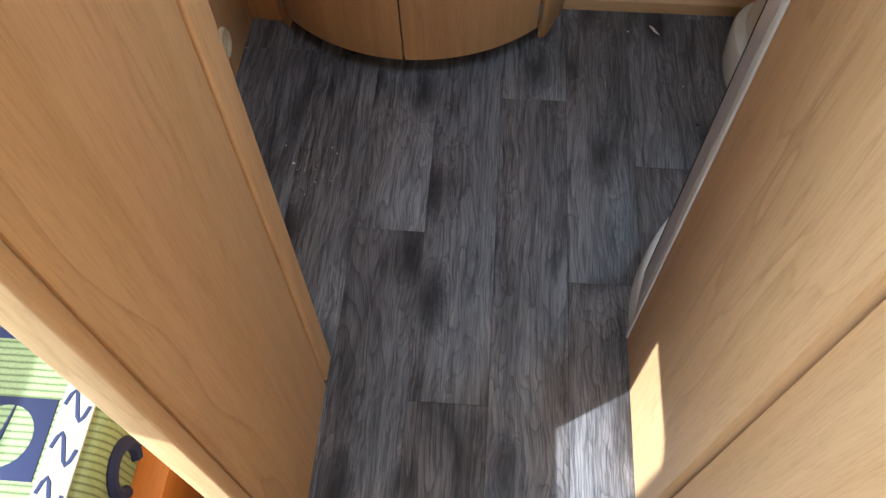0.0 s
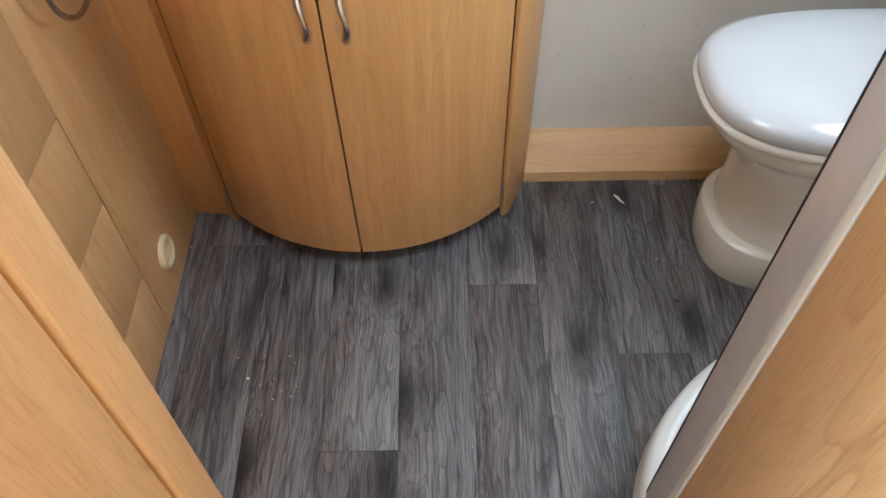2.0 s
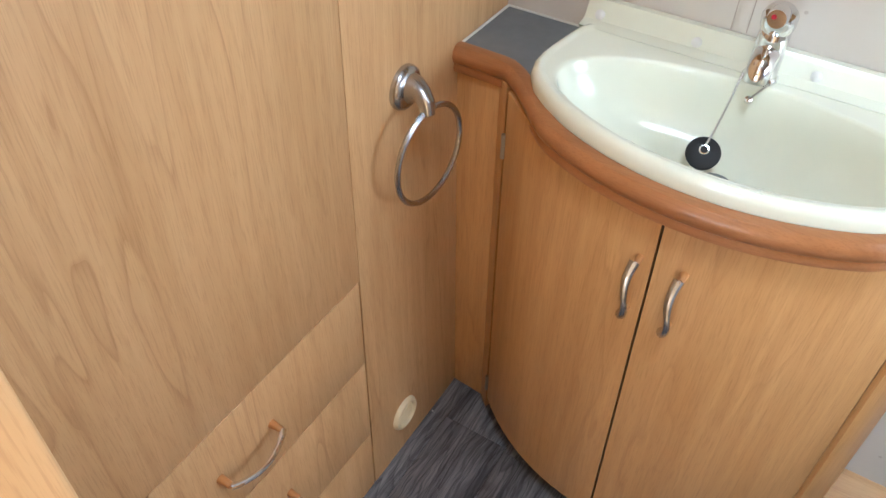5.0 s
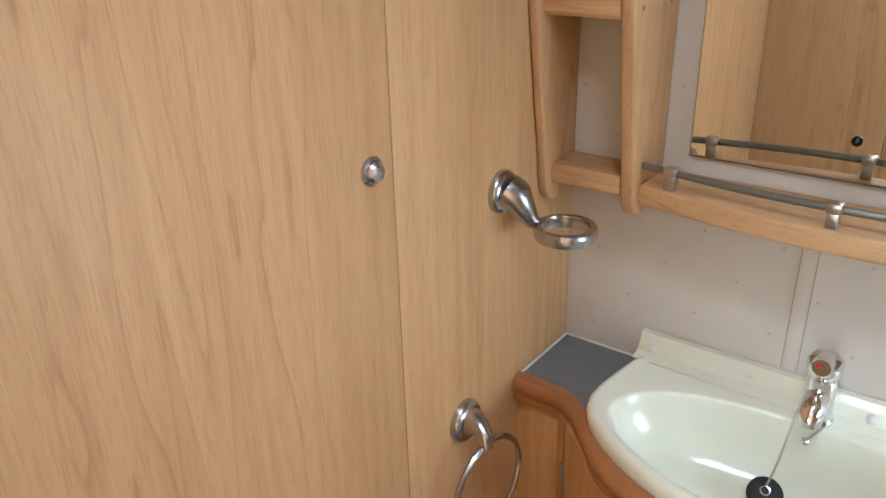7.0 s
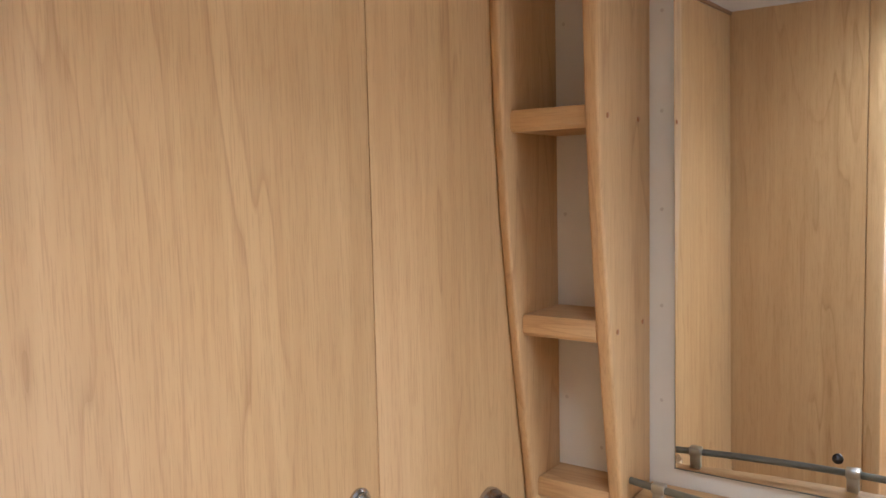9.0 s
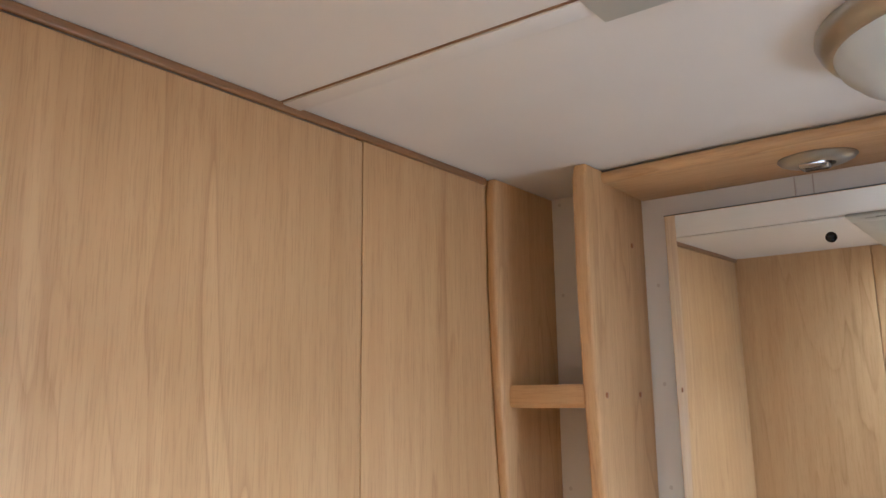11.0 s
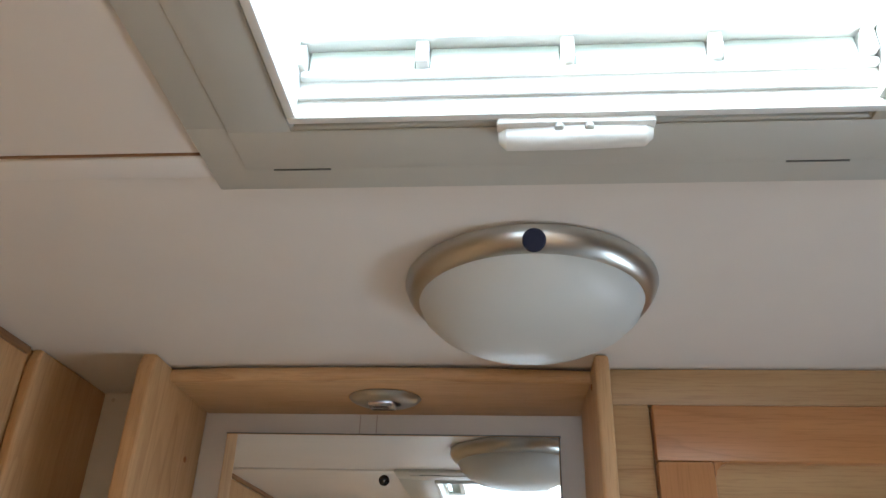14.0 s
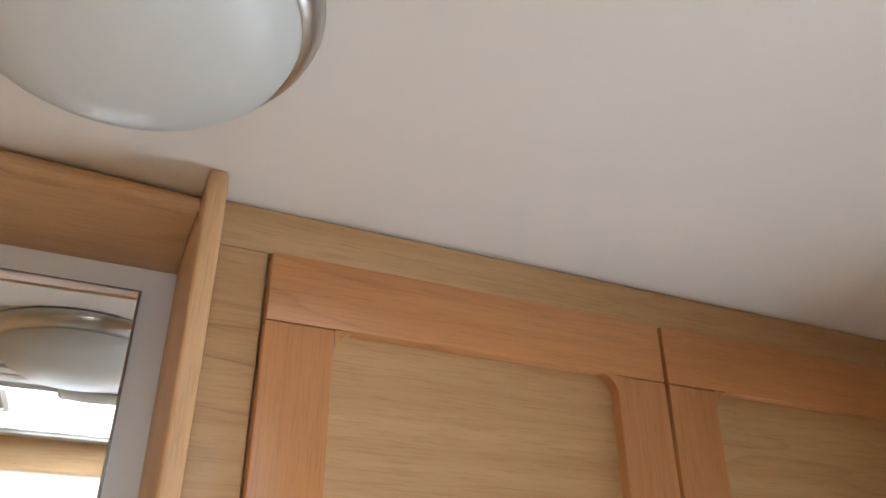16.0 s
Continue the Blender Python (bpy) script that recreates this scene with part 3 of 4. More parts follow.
van = thing("vanity_unit", (CX, 1.45, 0), "bow-fronted beech vanity cabinet with two curved doors", "vanity cabinet")
for nm, a, b in (("door", -0.300, CX - 0.0065), ("door", CX - 0.0025, 0.280)):
    d = part(nm, lean_front(prism(door_curve(a, b, RA) + door_curve(b, a, RA - 0.018), "z", 0.044, 0.782, 0.002)), VANITY, van, "curved beech-foil cupboard door")
    hx = CX - 0.040 if b < 0.05 else CX + 0.020
    ys = CYA - math.sqrt(RA ** 2 - (hx - CX) ** 2)
    hp = [(hx + 0.004 * math.sin(2 * math.pi * (i / 12 - 0.1)), ys - 0.016 - 0.026 * math.sin(math.pi * i / 12) ** 0.8, 0.590 + 0.100 * i / 12) for i in range(13)]
    part("handle", tube(hp, [0.004 + 0.0035 * abs(i - 6) / 6 for i in range(13)], 10), SATIN, d, "bowed satin metal handle")
    for zz in (0.592, 0.688):
        part("handle_foot", lathe([(0.0055, 0), (0.005, 0.008), (0.0045, 0.014), (0.003, 0.016)], facing((hx, ys + 0.001, zz), (0, -1, 0)), 14), KNOBWOOD, d, "orange wooden handle foot")
    ex = a if b < 0.05 else b
    ey = CYA - math.sqrt(RA ** 2 - (ex - CX) ** 2)
    for zz in (0.095, 0.685):
        part("hinge", lean_front(lathe([(0.0035, -0.022), (0.0035, 0.022)], Matrix.Translation((ex + (-0.0025 if ex < 0 else 0.0025), ey - 0.001, zz)), 10)), NICKEL, d, "slim nickel hinge barrel")
part("stile", lean_front(prism([(XL, 1.407), (-0.330, 1.400), (-0.306, 1.375), (-0.303, 1.384), (-0.303, 1.43), (XL, 1.43)], "z", 0.0, 0.782, 0.001)), VANITY, van)
part("end_post", prism([(0.285, 1.415), (0.284, 1.388), (0.291, 1.382), (0.303, 1.392), (0.343, 1.480), (0.361, YB), (0.340, YB), (0.330, 1.48)], "z", 0.0, 0.782, 0.001), VANITY, van)
# dark brown here paints the shadow below and behind the doors
part("carcass", prism([(-0.415, 1.435), (-0.28, 1.42), (-0.15, 1.345), (CX, 1.31), (0.13, 1.345), (0.26, 1.42), (0.325, 1.49), (0.325, YB - 0.002), (-0.415, YB - 0.002)], "z", 0.0, 0.70, 0), BROWN, van, "recessed plinth and carcass, coloured dark for the shade under the doors")
NX = 60
xs = [XL + (0.347 - XL) * i / NX for i in range(NX + 1)]
front = [(x, counter_front(x)) for x in xs]
front[-1] = (0.347, 1.440)
COUNTER = [(x, y + 0.012) for x, y in front] + [(0.347, YB), (XL, YB)]
prof = [(0.0, 0.764), (-0.006, 0.767), (-0.008, 0.774), (-0.006, 0.781), (-0.010, 0.785), (-0.013, 0.795), (-0.011, 0.804), (-0.005, 0.810), (0.004, 0.8115), (0.0115, 0.810), (0.0115, 0.764)]
rings = []
for i, (x, y) in enumerate(front):
    a, b = front[max(i - 1, 0)], front[min(i + 1, NX)]
    d = Vector((b[0] - a[0], b[1] - a[1])).normalized()
    nrm = Vector((-d.y, d.x))
    rings.append([(x + nrm.x * o, y + nrm.y * o, z) for o, z in prof])
solid("counter_edge_moulding", loft(rings), TRIM, "rounded reddish-brown wooden moulding along the counter edge", "moulding")

# basin: rings from the outer foot over the rim and down into the bowl
BC = Vector((CX, 1.415))


def basin_outline(t, grow, back=1.548):
    dx, dy = math.cos(t), math.sin(t)
    p, s = 14.0, 0.0
    half = 0.273 - grow * 0.9 + 0.042 * min(max(0.35 - dy, 0.0), 0.7)
    lim = [half / abs(dx) if abs(dx) > 1e-6 else 9, ((back - grow) - BC.y) / dy if dy > 1e-6 else 9]
    r = RA + 0.001 - grow
    oy = BC.y - CYA
    b_ = dy * oy
    lim.append(-b_ + math.sqrt(max(b_ * b_ - (oy * oy - r * r), 0)))
    for v in lim:
        s += (1 / v) ** p
    v = s ** (-1 / p)
    return BC.x + dx * v, BC.y + dy * v


def bowl(t, k):
    return BC.x + 0.246 * k * math.cos(t), 1.395 + (0.110 if math.sin(t) > 0 else 0.122) * k * math.sin(t)




def counter_outline(t):
    """Where a ray from the basin's middle leaves the counter."""
    dx, dy, best = math.cos(t), math.sin(t), 9.0
    for (ax, ay), (bx_, by_) in zip(COUNTER, COUNTER[1:] + COUNTER[:1]):
        ex, ey = bx_ - ax, by_ - ay
        den = dx * ey - dy * ex
        if abs(den) < 1e-9:
            continue
        u = ((ax - BC.x) * ey - (ay - BC.y) * ex) / den
        v = ((ax - BC.x) * dy - (ay - BC.y) * dx) / den
        if u > 0 and -1e-6 <= v <= 1 + 1e-6:
            best = min(best, u)
    return BC.x + dx * best, BC.y + dy * best


N = 72
cts = sorted([2 * math.pi * i / 90 for i in range(90)] + [math.atan2(y - BC.y, x - BC.x) % (2 * math.pi) for x, y in ((0.347, YB), (XL, YB), (XL, front[0][1] + 0.012))])
solid("counter_top", loft([[(*basin_outline(t, 0.024), 0.783) for t in cts], [(*counter_outline(t), 0.783) for t in cts],
                           [(*counter_outline(t), 0.806) for t in cts], [(*basin_outline(t, 0.024), 0.806) for t in cts]], False, False), LAMINATE,
      "grey laminate counter top around the basin", "counter top")
ts = [2 * math.pi * i / N for i in range(N)]
rings = [[(*basin_outline(t, g), z) for t in ts] for g, z in ((0.002, 0.8065), (0.0, 0.822), (0.002, 0.831), (0.006, 0.8355), (0.011, 0.836), (0.016, 0.8335), (0.020, 0.8325))]
for k, z in ((1.02, 0.8320), (1.0, 0.8305), (0.985, 0.826), (0.965, 0.812), (0.93, 0.795), (0.85, 0.768), (0.72, 0.742), (0.5, 0.728), (0.25, 0.723), (0.09, 0.721)):
    rings.append([(*bowl(t, k), z) for t in ts])
bas = thing("wash_basin", (CX, 1.42, 0.806), "cream acrylic wash basin set into the counter", "wash basin")
part("bowl", loft(rings, False, True), CREAM, bas, angle=60)
part("upstand", prism([(1.520, 0.834), (1.540, 0.838), (1.548, 0.852), (1.552, 0.866), (1.564, 0.866), (1.564, 0.808), (1.540, 0.808)], "x", CX - 0.276, CX + 0.276, 0.003), CREAM, bas)
for sx in (-0.262, -0.112, 0.055, 0.205):
    part("screw_cap", lathe([(0.0075, 0), (0.0075, 0.0025), (0.005, 0.005), (0.001, 0.006)], facing((sx, 1.5445, 0.845), (0, -0.9, 0.45)), 18), PLASTIC, bas, "white screw cap")
part("drain", lathe([(0.026, 0), (0.026, 0.003), (0.020, 0.004), (0.017, 0.001), (0.003, 0.001)], Matrix.Translation((CX, 1.402, 0.7225)), 28), STEEL, bas, "grey drain fitting")
plug = thing("basin_plug", (-0.036, 1.425, 0.75), "black rubber plug on a bead chain", "plug")
PM = facing((-0.040, 1.428, 0.748), (0.1, -0.62, 0.75))
part("stopper", lathe([(0.017, -0.006), (0.019, 0.002), (0.0235, 0.003), (0.024, 0.006), (0.021, 0.008), (0.004, 0.008)], PM, 28), BLACK, plug)
part("pull_ring", tube([PM @ Vector((0.006 * math.cos(a), 0.006 * math.sin(a) + 0.004, 0.011)) for a in (2 * math.pi * i / 16 for i in range(16))], 0.0012, 6, True), CHROME, plug)
c0, c1 = PM @ Vector((0, 0.010, 0.011)), Vector((-0.033, 1.506, 0.842))
chain = [c0.lerp(c1, i / 60) - Vector((0, 0, 0.012 * math.sin(math.pi * i / 60))) for i in range(61)]
part("chain", tube(chain, [0.0010 + 0.0009 * (i % 2) for i in range(61)], 6), NICKEL, plug, "fine metal bead chain")
c2 = Vector((-0.012, 1.482, 0.818))
part("chain_tail", tube([Vector((0.004, 1.500, 0.838)).lerp(c2, i / 24) for i in range(25)], [0.0010 + 0.0009 * (i % 2) for i in range(25)], 6), NICKEL, plug)
part("chain_anchor", lathe([(0.006, 0), (0.0055, 0.003), (0.002, 0.006)], facing(c2, (0.0, -0.8, 0.3)), 14), CHROME, plug)
tap = thing("basin_tap", (-0.012, 1.520, 0.836), "chrome monobloc mixer tap with a red and blue marked lever", "tap")
part("body", lathe([(0.024, 0), (0.024, 0.004), (0.021, 0.008), (0.0205, 0.05), (0.0205, 0.072), (0.019, 0.076)], Matrix.Translation((-0.012, 1.520, 0.834)), 32), CHROME, tap)
part("spout", tube([(-0.012, 1.512, 0.872), (-0.012, 1.497, 0.873), (-0.012, 1.484, 0.868), (-0.012, 1.478, 0.858), (-0.012, 1.477, 0.850)], [0.018, 0.0175, 0.017, 0.016, 0.0155], 20), CHROME, tap)
TL = facing((-0.012, 1.521, 0.912), (0.0, -0.42, 0.9))
part("lever", join(lathe([(0.0195, -0.004), (0.0225, 0.002), (0.023, 0.016), (0.019, 0.024), (0.006, 0.027)], TL, 32),
                   tube([(-0.012, 1.512, 0.928), (-0.012, 1.495, 0.933), (-0.012, 1.486, 0.934)], [0.015, 0.014, 0.012], 16)), CHROME, tap)
part("marker", lathe([(0.0034, 0), (0.003, 0.0015), (0.001, 0.002)], facing((-0.016, 1.4865, 0.936), (-0.2, -1, 0.15)), 14), RED, tap, "red and blue marker dot")

# ---- mirror, shelves and soffit ----


def side_profile(out=0.0):
    pts = [(YB, H - 0.001), (1.392, H - 0.001), (1.386, H - 0.02), (1.386, 1.80), (1.391, 1.68), (1.402, 1.54), (1.420, 1.40), (1.440, 1.27), (1.457, 1.17)]
    pts += [(1.463 + 0.03 * (1 - math.cos(radians(a))), 1.125 - 0.038 * math.sin(radians(a))) for a in (0, 25, 50, 75, 90)]
    pts = [(y - out, z) if y < 1.5 else (y, z) for y, z in pts]
    return pts + [(1.53, 1.090), (YB, 1.110)]


shelf = thing("shelf_unit", (-0.355, YB, 1.09), "open light oak corner shelf unit with curved side panels", "shelf unit")
part("side_panel", prism(side_profile(0.012), "x", XL, -0.412, 0.004, 3), WOOD, shelf)
part("side_panel", prism(side_profile(), "x", -0.302, -0.282, 0.004, 3), WOOD, shelf)
for z, yf in ((1.671, 1.398), (1.393, 1.424), (1.149, 1.462)):
    part("shelf", prism([(yf + 0.004, z), (yf, z - 0.006), (yf, z - 0.024), (yf + 0.004, z - 0.029), (YB, z - 0.029), (YB, z)], "x", -0.4115, -0.3025, 0.001), WOOD_X, shelf)
part("back_panel", box(-0.4115, -0.3025, 1.532, 1.536, 1.150, H - 0.0015, 0), PAPER, shelf, "white back panel with tiny beige motifs")
for y, z in ((1.418, 1.657), (1.520, 1.657), (1.447, 1.377), (1.535, 1.377), (1.520, 1.86)):
    part("screw_cap", lathe([(0.004, 0), (0.0038, 0.001), (0.002, 0.0018)], facing((-0.2822, y, z), (1, 0, 0)), 12), TRIM, shelf, "small brown screw cap")
endp = thing("mirror_end_panel", (0.2185, YB, 1.09), "curved light oak panel beside the mirror", "panel")
part("board", prism(side_profile(), "x", 0.2105, 0.2265, 0.004, 3), WOOD, endp)
for y, z in ((1.420, 1.657), (1.520, 1.657), (1.447, 1.377), (1.535, 1.377), (1.430, 1.925)):
    part("screw_cap", lathe([(0.004, 0), (0.0038, 0.001), (0.002, 0.0018)], facing((0.2107, y, z), (-1, 0, 0)), 12), TRIM, endp, "small brown screw cap")
led = thing("mirror_shelf", (-0.04, YB, 1.12), "narrow bowed oak shelf under the mirror with a metal rail", "shelf")
sx0, sx1 = -0.2815, 0.2100


def bowed(x, y0=1.478, sag=0.028):
    return y0 - sag * (1 - ((x - (sx0 + sx1) / 2) / ((sx1 - sx0) / 2)) ** 2)


sxs = [sx0 + (sx1 - sx0) * i / 24 for i in range(25)]
part("board", prism([(x, bowed(x)) for x in sxs] + [(sx1, YB), (sx0, YB)], "z", 1.108, 1.138, 0.005, 3), WOOD_X, led)
part("rail", tube([(x, bowed(x) + 0.011, 1.163) for x in sxs], 0.0050, 12), RAILGREY, led, "grey metal gallery rail")
for bx in (-0.238, -0.030, 0.165):
    y = bowed(bx) + 0.011
    part("bracket", join(box(bx - 0.0075, bx + 0.0075, y - 0.006, y + 0.006, 1.138, 1.160, 0.0015), box(bx - 0.0095, bx + 0.0095, y - 0.0075, y + 0.0075, 1.157, 1.171, 0.003)), NICKEL, led, "brushed nickel rail bracket")
mir = thing("wall_mirror", (-0.034, YB, 1.166), "tall frameless mirror with polished edges on the white wall", "mirror")
mx0, mx1, mz0, mz1 = -0.243, 0.180, 1.166, 1.900


def lean(x, z, out=0.0):
    """Depth of the mirror's face, which hangs leaning slightly forward at its head."""
    return YB - 0.0036 - 0.0205 * (z - mz0) - 0.005 * (mx1 - x) - out


def mirror_ring(x0, x1, z0, z1, out, back=False):
    return [(x, YB - 0.0004 if back else lean(x, z, out), z) for x, z in ((x0, z0), (x1, z0), (x1, z1), (x0, z1))]


part("glass", loft([mirror_ring(mx0, mx1, mz0, mz1, 0.0, True), mirror_ring(mx0, mx1, mz0, mz1, 0.0),
                    mirror_ring(mx0 + 0.001, mx1 - 0.001, mz0 + 0.001, mz1 - 0.001, 0.0006)]), MIRROR, mir, angle=0.5)
part("edge", join(box(mx0 - 0.002, mx1 + 0.002, YB - 0.005, YB - 0.0003, mz0 - 0.002, mz0 - 0.0002, 0), box(mx0 - 0.002, mx1 + 0.002, YB - 0.018, YB - 0.0003, mz1 + 0.0002, mz1 + 0.002, 0),
                  box(mx0 - 0.002, mx0 - 0.0002, YB - 0.004, YB - 0.0003, mz0, mz1, 0), box(mx1 + 0.0002, mx1 + 0.002, YB - 0.004, YB - 0.0003, mz0, mz1, 0)), STEEL, mir, "dark mirror edge")
for z in (1.219, 1.844):
    part("dome_screw", lathe([(0.0066, 0), (0.0066, 0.002), (0.0055, 0.004), (0.003, 0.0055), (0.001, 0.006)], facing((-0.036, lean(-0.036, z, 0.0004), z), (0, -1, 0)), 20), REFLECTION_CHROME, mir, "domed chrome mirror screw, its dark reflection put into the colour")
for x in (-0.0755, -0.0535):
    solid("wall_joint_line", join(box(x - 0.0006, x + 0.0006, YB - 0.0012, YB, 0.868, 1.106, 0), box(x - 0.0006, x + 0.0006, YB - 0.0012, YB, 1.904, 1.931, 0)), JOINT,
          "thin brownish joint line on the white wall", kind="structure")
solid("sealant_bead", join(tube([(XL + 0.001, 1.418, 0.8065), (XL + 0.001, 1.50, 0.8065), (XL + 0.001, YB - 0.001, 0.8065)], 0.0022, 8),
                           tube([(XL + 0.002, YB - 0.001, 0.8065), (-0.36, YB - 0.001, 0.8065), (-0.287, YB - 0.001, 0.8065)], 0.0022, 8)), PLASTIC,
      "thin white sealant bead along the counter", kind="structure")
solid("wall_cover_strip", join(box(-0.0742, -0.0548, YB - 0.0007, YB, 0.868, 1.112, 0.0002), box(-0.0742, -0.0548, YB - 0.0007, YB, 1.904, 1.931, 0.0002)), PAPER,
      "narrow white cover strip over a wall joint", kind="structure")
sfx = [sx0 + (sx1 - sx0) * i / 20 for i in range(21)]
sof = thing("mirror_soffit", (-0.04, 1.5, 1.932), "light oak soffit board over the mirror", "soffit")
part("board", prism([(x, 1.4315 + 0.010 * ((x + 0.04) / 0.24) ** 2) for x in sfx] + [(sx1, YB), (sx0, YB)], "z", 1.932, H - 0.002, 0.001), WOOD_X, sof)
part("nosing", tube([(x, 1.4305 + 0.010 * ((x + 0.04) / 0.24) ** 2, 1.9395) for x in sfx], 0.0085, 14), WOOD_X, sof, "rounded oak front edge")
dl = thing("downlight", (-0.035, 1.497, 1.932), "small oval nickel downlight in the soffit", "downlight")
dm = Matrix.Translation((-0.033, 1.493, 1.9318)) @ Matrix.Diagonal((1.0, 0.80, 1.0, 1))
part("bezel", lathe([(0.0435, 0.0), (0.044, -0.0015), (0.041, -0.0045), (0.034, -0.0075), (0.025, -0.009), (0.020, -0.0085), (0.019, -0.004)], dm, 48, False), NICKEL, dl)
part("lamp_eye", box(-0.053, -0.019, 1.480, 1.507, 1.9185, 1.9305, 0.0045, 3), SATIN, dl, "square tilting lamp holder")
part("slot", box(-0.046, -0.028, 1.4855, 1.4905, 1.9180, 1.9190, 0.0003), BLACK, dl)
part("slot", box(-0.048, -0.022, 1.4985, 1.5010, 1.9180, 1.9190, 0.0003), BLACK, dl)

# ---- overhead locker ----
lock = thing("overhead_locker", (0.65, YB, 1.40), "light oak overhead locker with two framed doors", "overhead locker")
part("carcass", box(0.2275, XR - 0.001, 1.446, YB - 0.001, 1.40, H - 0.001, 0), WOOD_X, lock)
part("top_rail", box(0.2270, XR - 0.001, 1.436, 1.4455, 1.9075, H - 0.001, 0.001), PALE_X, lock)
part("stile", box(0.2270, 0.272, 1.436, 1.4455, 1.40, 1.907, 0.001), PALE_X, lock)
for dx0, dx1 in ((0.274, 0.6715), (0.6755, 1.073)):
    d = part("door", box(dx0 + 0.03, dx1 - 0.03, 1.4355, 1.4445, 1.43, 1.88, 0), PALE_X, lock, "framed locker door")
    part("rail", box(dx0, dx1, 1.424, 1.4445, 1.843, 1.904, 0.002), PINK, d, "pinkish oak top rail")
    part("rail", box(dx0, dx1, 1.424, 1.4445, 1.405, 1.466, 0.002), PINK, d)
    for a, b in ((dx0, dx0 + 0.058), (dx1 - 0.058, dx1)):
        part("stile", box(a, b, 1.424, 1.4445, 1.4665, 1.8425, 0.002), PINK_Z, d)
    for cx, s in ((dx0 + 0.058, 1), (dx1 - 0.058, -1)):
        part("corner_fillet", prism([(cx, 1.8428), (cx + s * 0.016, 1.8428), (cx + s * 0.008, 1.8395), (cx + s * 0.0025, 1.834), (cx, 1.826)], "y", 1.4245, 1.436), PINK_Z, d)
part("stile", box(1.0745, XR - 0.001, 1.436, 1.4455, 1.40, 1.907, 0.001), PALE_X, lock)

# ---- ceiling light ----
LC = Vector((0.137, 1.218, H))
cl = thing("ceiling_light", LC, "round ceiling light with a satin silver ring and opal dome", "ceiling light")
lm = Matrix.Translation(LC) @ Matrix.Diagonal((0.958, 0.958, 1, 1))
part("ring", lathe([(0.112, 0.0), (0.117, -0.002), (0.1175, -0.006), (0.1145, -0.013), (0.109, -0.020), (0.104, -0.0215), (0.102, -0.017)], lm, 72, False), NICKEL, cl, "satin silver ring", 60)
part("diffuser", lathe([(0.105, -0.016), (0.104, -0.021), (0.099, -0.032), (0.087, -0.043), (0.067, -0.053), (0.040, -0.059), (0.015, -0.0615), (0.002, -0.062)], lm, 72), DIFF, cl, "opal white dome diffuser", 60)
part("button", lathe([(0.0095, 0), (0.0095, 0.0015), (0.008, 0.003), (0.001, 0.003)], facing(LC + Vector((0.0, -0.1068, -0.0135)), (0, -0.80, -0.60)), 24), BLUE, cl, "dark blue round switch")

# ---- rooflight ----
rl = thing("rooflight", (0.162, 0.79, H), "white plastic rooflight with a clear domed lid", "rooflight")


def ring_frame(x0, x1, y0, y1, w, z0, z1, bev=0.002):
    return join(box(x0, x1, y0, y0 + w, z0, z1, bev), box(x0, x1, y1 - w, y1, z0, z1, bev),
                box(x0, x0 + w, y0 + w - bev, y1 - w + bev, z0, z1, bev), box(x1 - w, x1, y0 + w - bev, y1 - w + bev, z0, z1, bev))


part("frame", ring_frame(-0.092, 0.406, 0.540, 1.046, 0.073, 1.9435, 1.9498, 0.002), FRAME, rl, "flat greyish white inner frame")
part("frame_step", ring_frame(-0.064, 0.378, 0.568, 1.018, 0.042, 1.9418, 1.9434, 0.0008), FRAME, rl)
for x0, x1, y0, y1 in ((-0.020, 0.344, 0.600, 0.606), (-0.020, 0.344, 0.958, 0.964), (-0.020, -0.014, 0.6065, 0.9575), (0.338, 0.344, 0.6065, 0.9575)):
    part("well_wall", box(x0, x1, y0, y1, 1.938, 2.050, 0.001), PLASTIC, rl, "white well wall")
part("lid_frame", ring_frame(-0.030, 0.354, 0.590, 0.974, 0.034, 2.052, 2.066, 0.003), PLASTIC, rl)
part("well_lip", box(-0.0138, 0.3378, 0.9545, 0.9578, 1.951, 1.957, 0.0012), PLASTIC, rl)
part("well_ledge", box(-0.0138, 0.3378, 0.9520, 0.9578, 1.966, 1.971, 0.0015), PLASTIC, rl)
for x in (-0.020, 0.064, 0.154, 0.243, 0.332):
    part("rib", box(x + 0.001 if x < 0 else x - 0.004, x + 0.010 if x < 0 else x + 0.004, 0.946, 0.9575, 1.9715, 1.988, 0.001), PLASTIC, rl)
# flat strips, greyer than the well, paint the dark of recessed pockets
for x0, x1 in ((-0.008, 0.059), (0.069, 0.149), (0.159, 0.238), (0.248, 0.327)):
    part("pocket_shade", box(x0, x1, 0.9535, 0.9575, 1.9712, 1.9875, 0), VENTGREY, rl, "greyish strip painting the shaded pocket between two ribs")
CX0, CX1, CY0, CY1 = -0.0135, 0.030, 0.665, 0.853
part("well_top_lip", box(-0.0138, 0.3378, 0.944, 0.9575, 1.9885, 1.992, 0.001), PLASTIC, rl)
dome = part("dome", loft([[(0.162 + sx * (0.192 - g), 0.782 + sy * (0.192 - g), z) for sx, sy in ((-1, -1), (1, -1), (1, 1), (-1, 1))]
                          for g, z in ((0.0, 2.066), (0.012, 2.090), (0.05, 2.104), (0.10, 2.108))], False, True), ACRYLIC, rl, "clear acrylic lid")
dome.visible_shadow = False
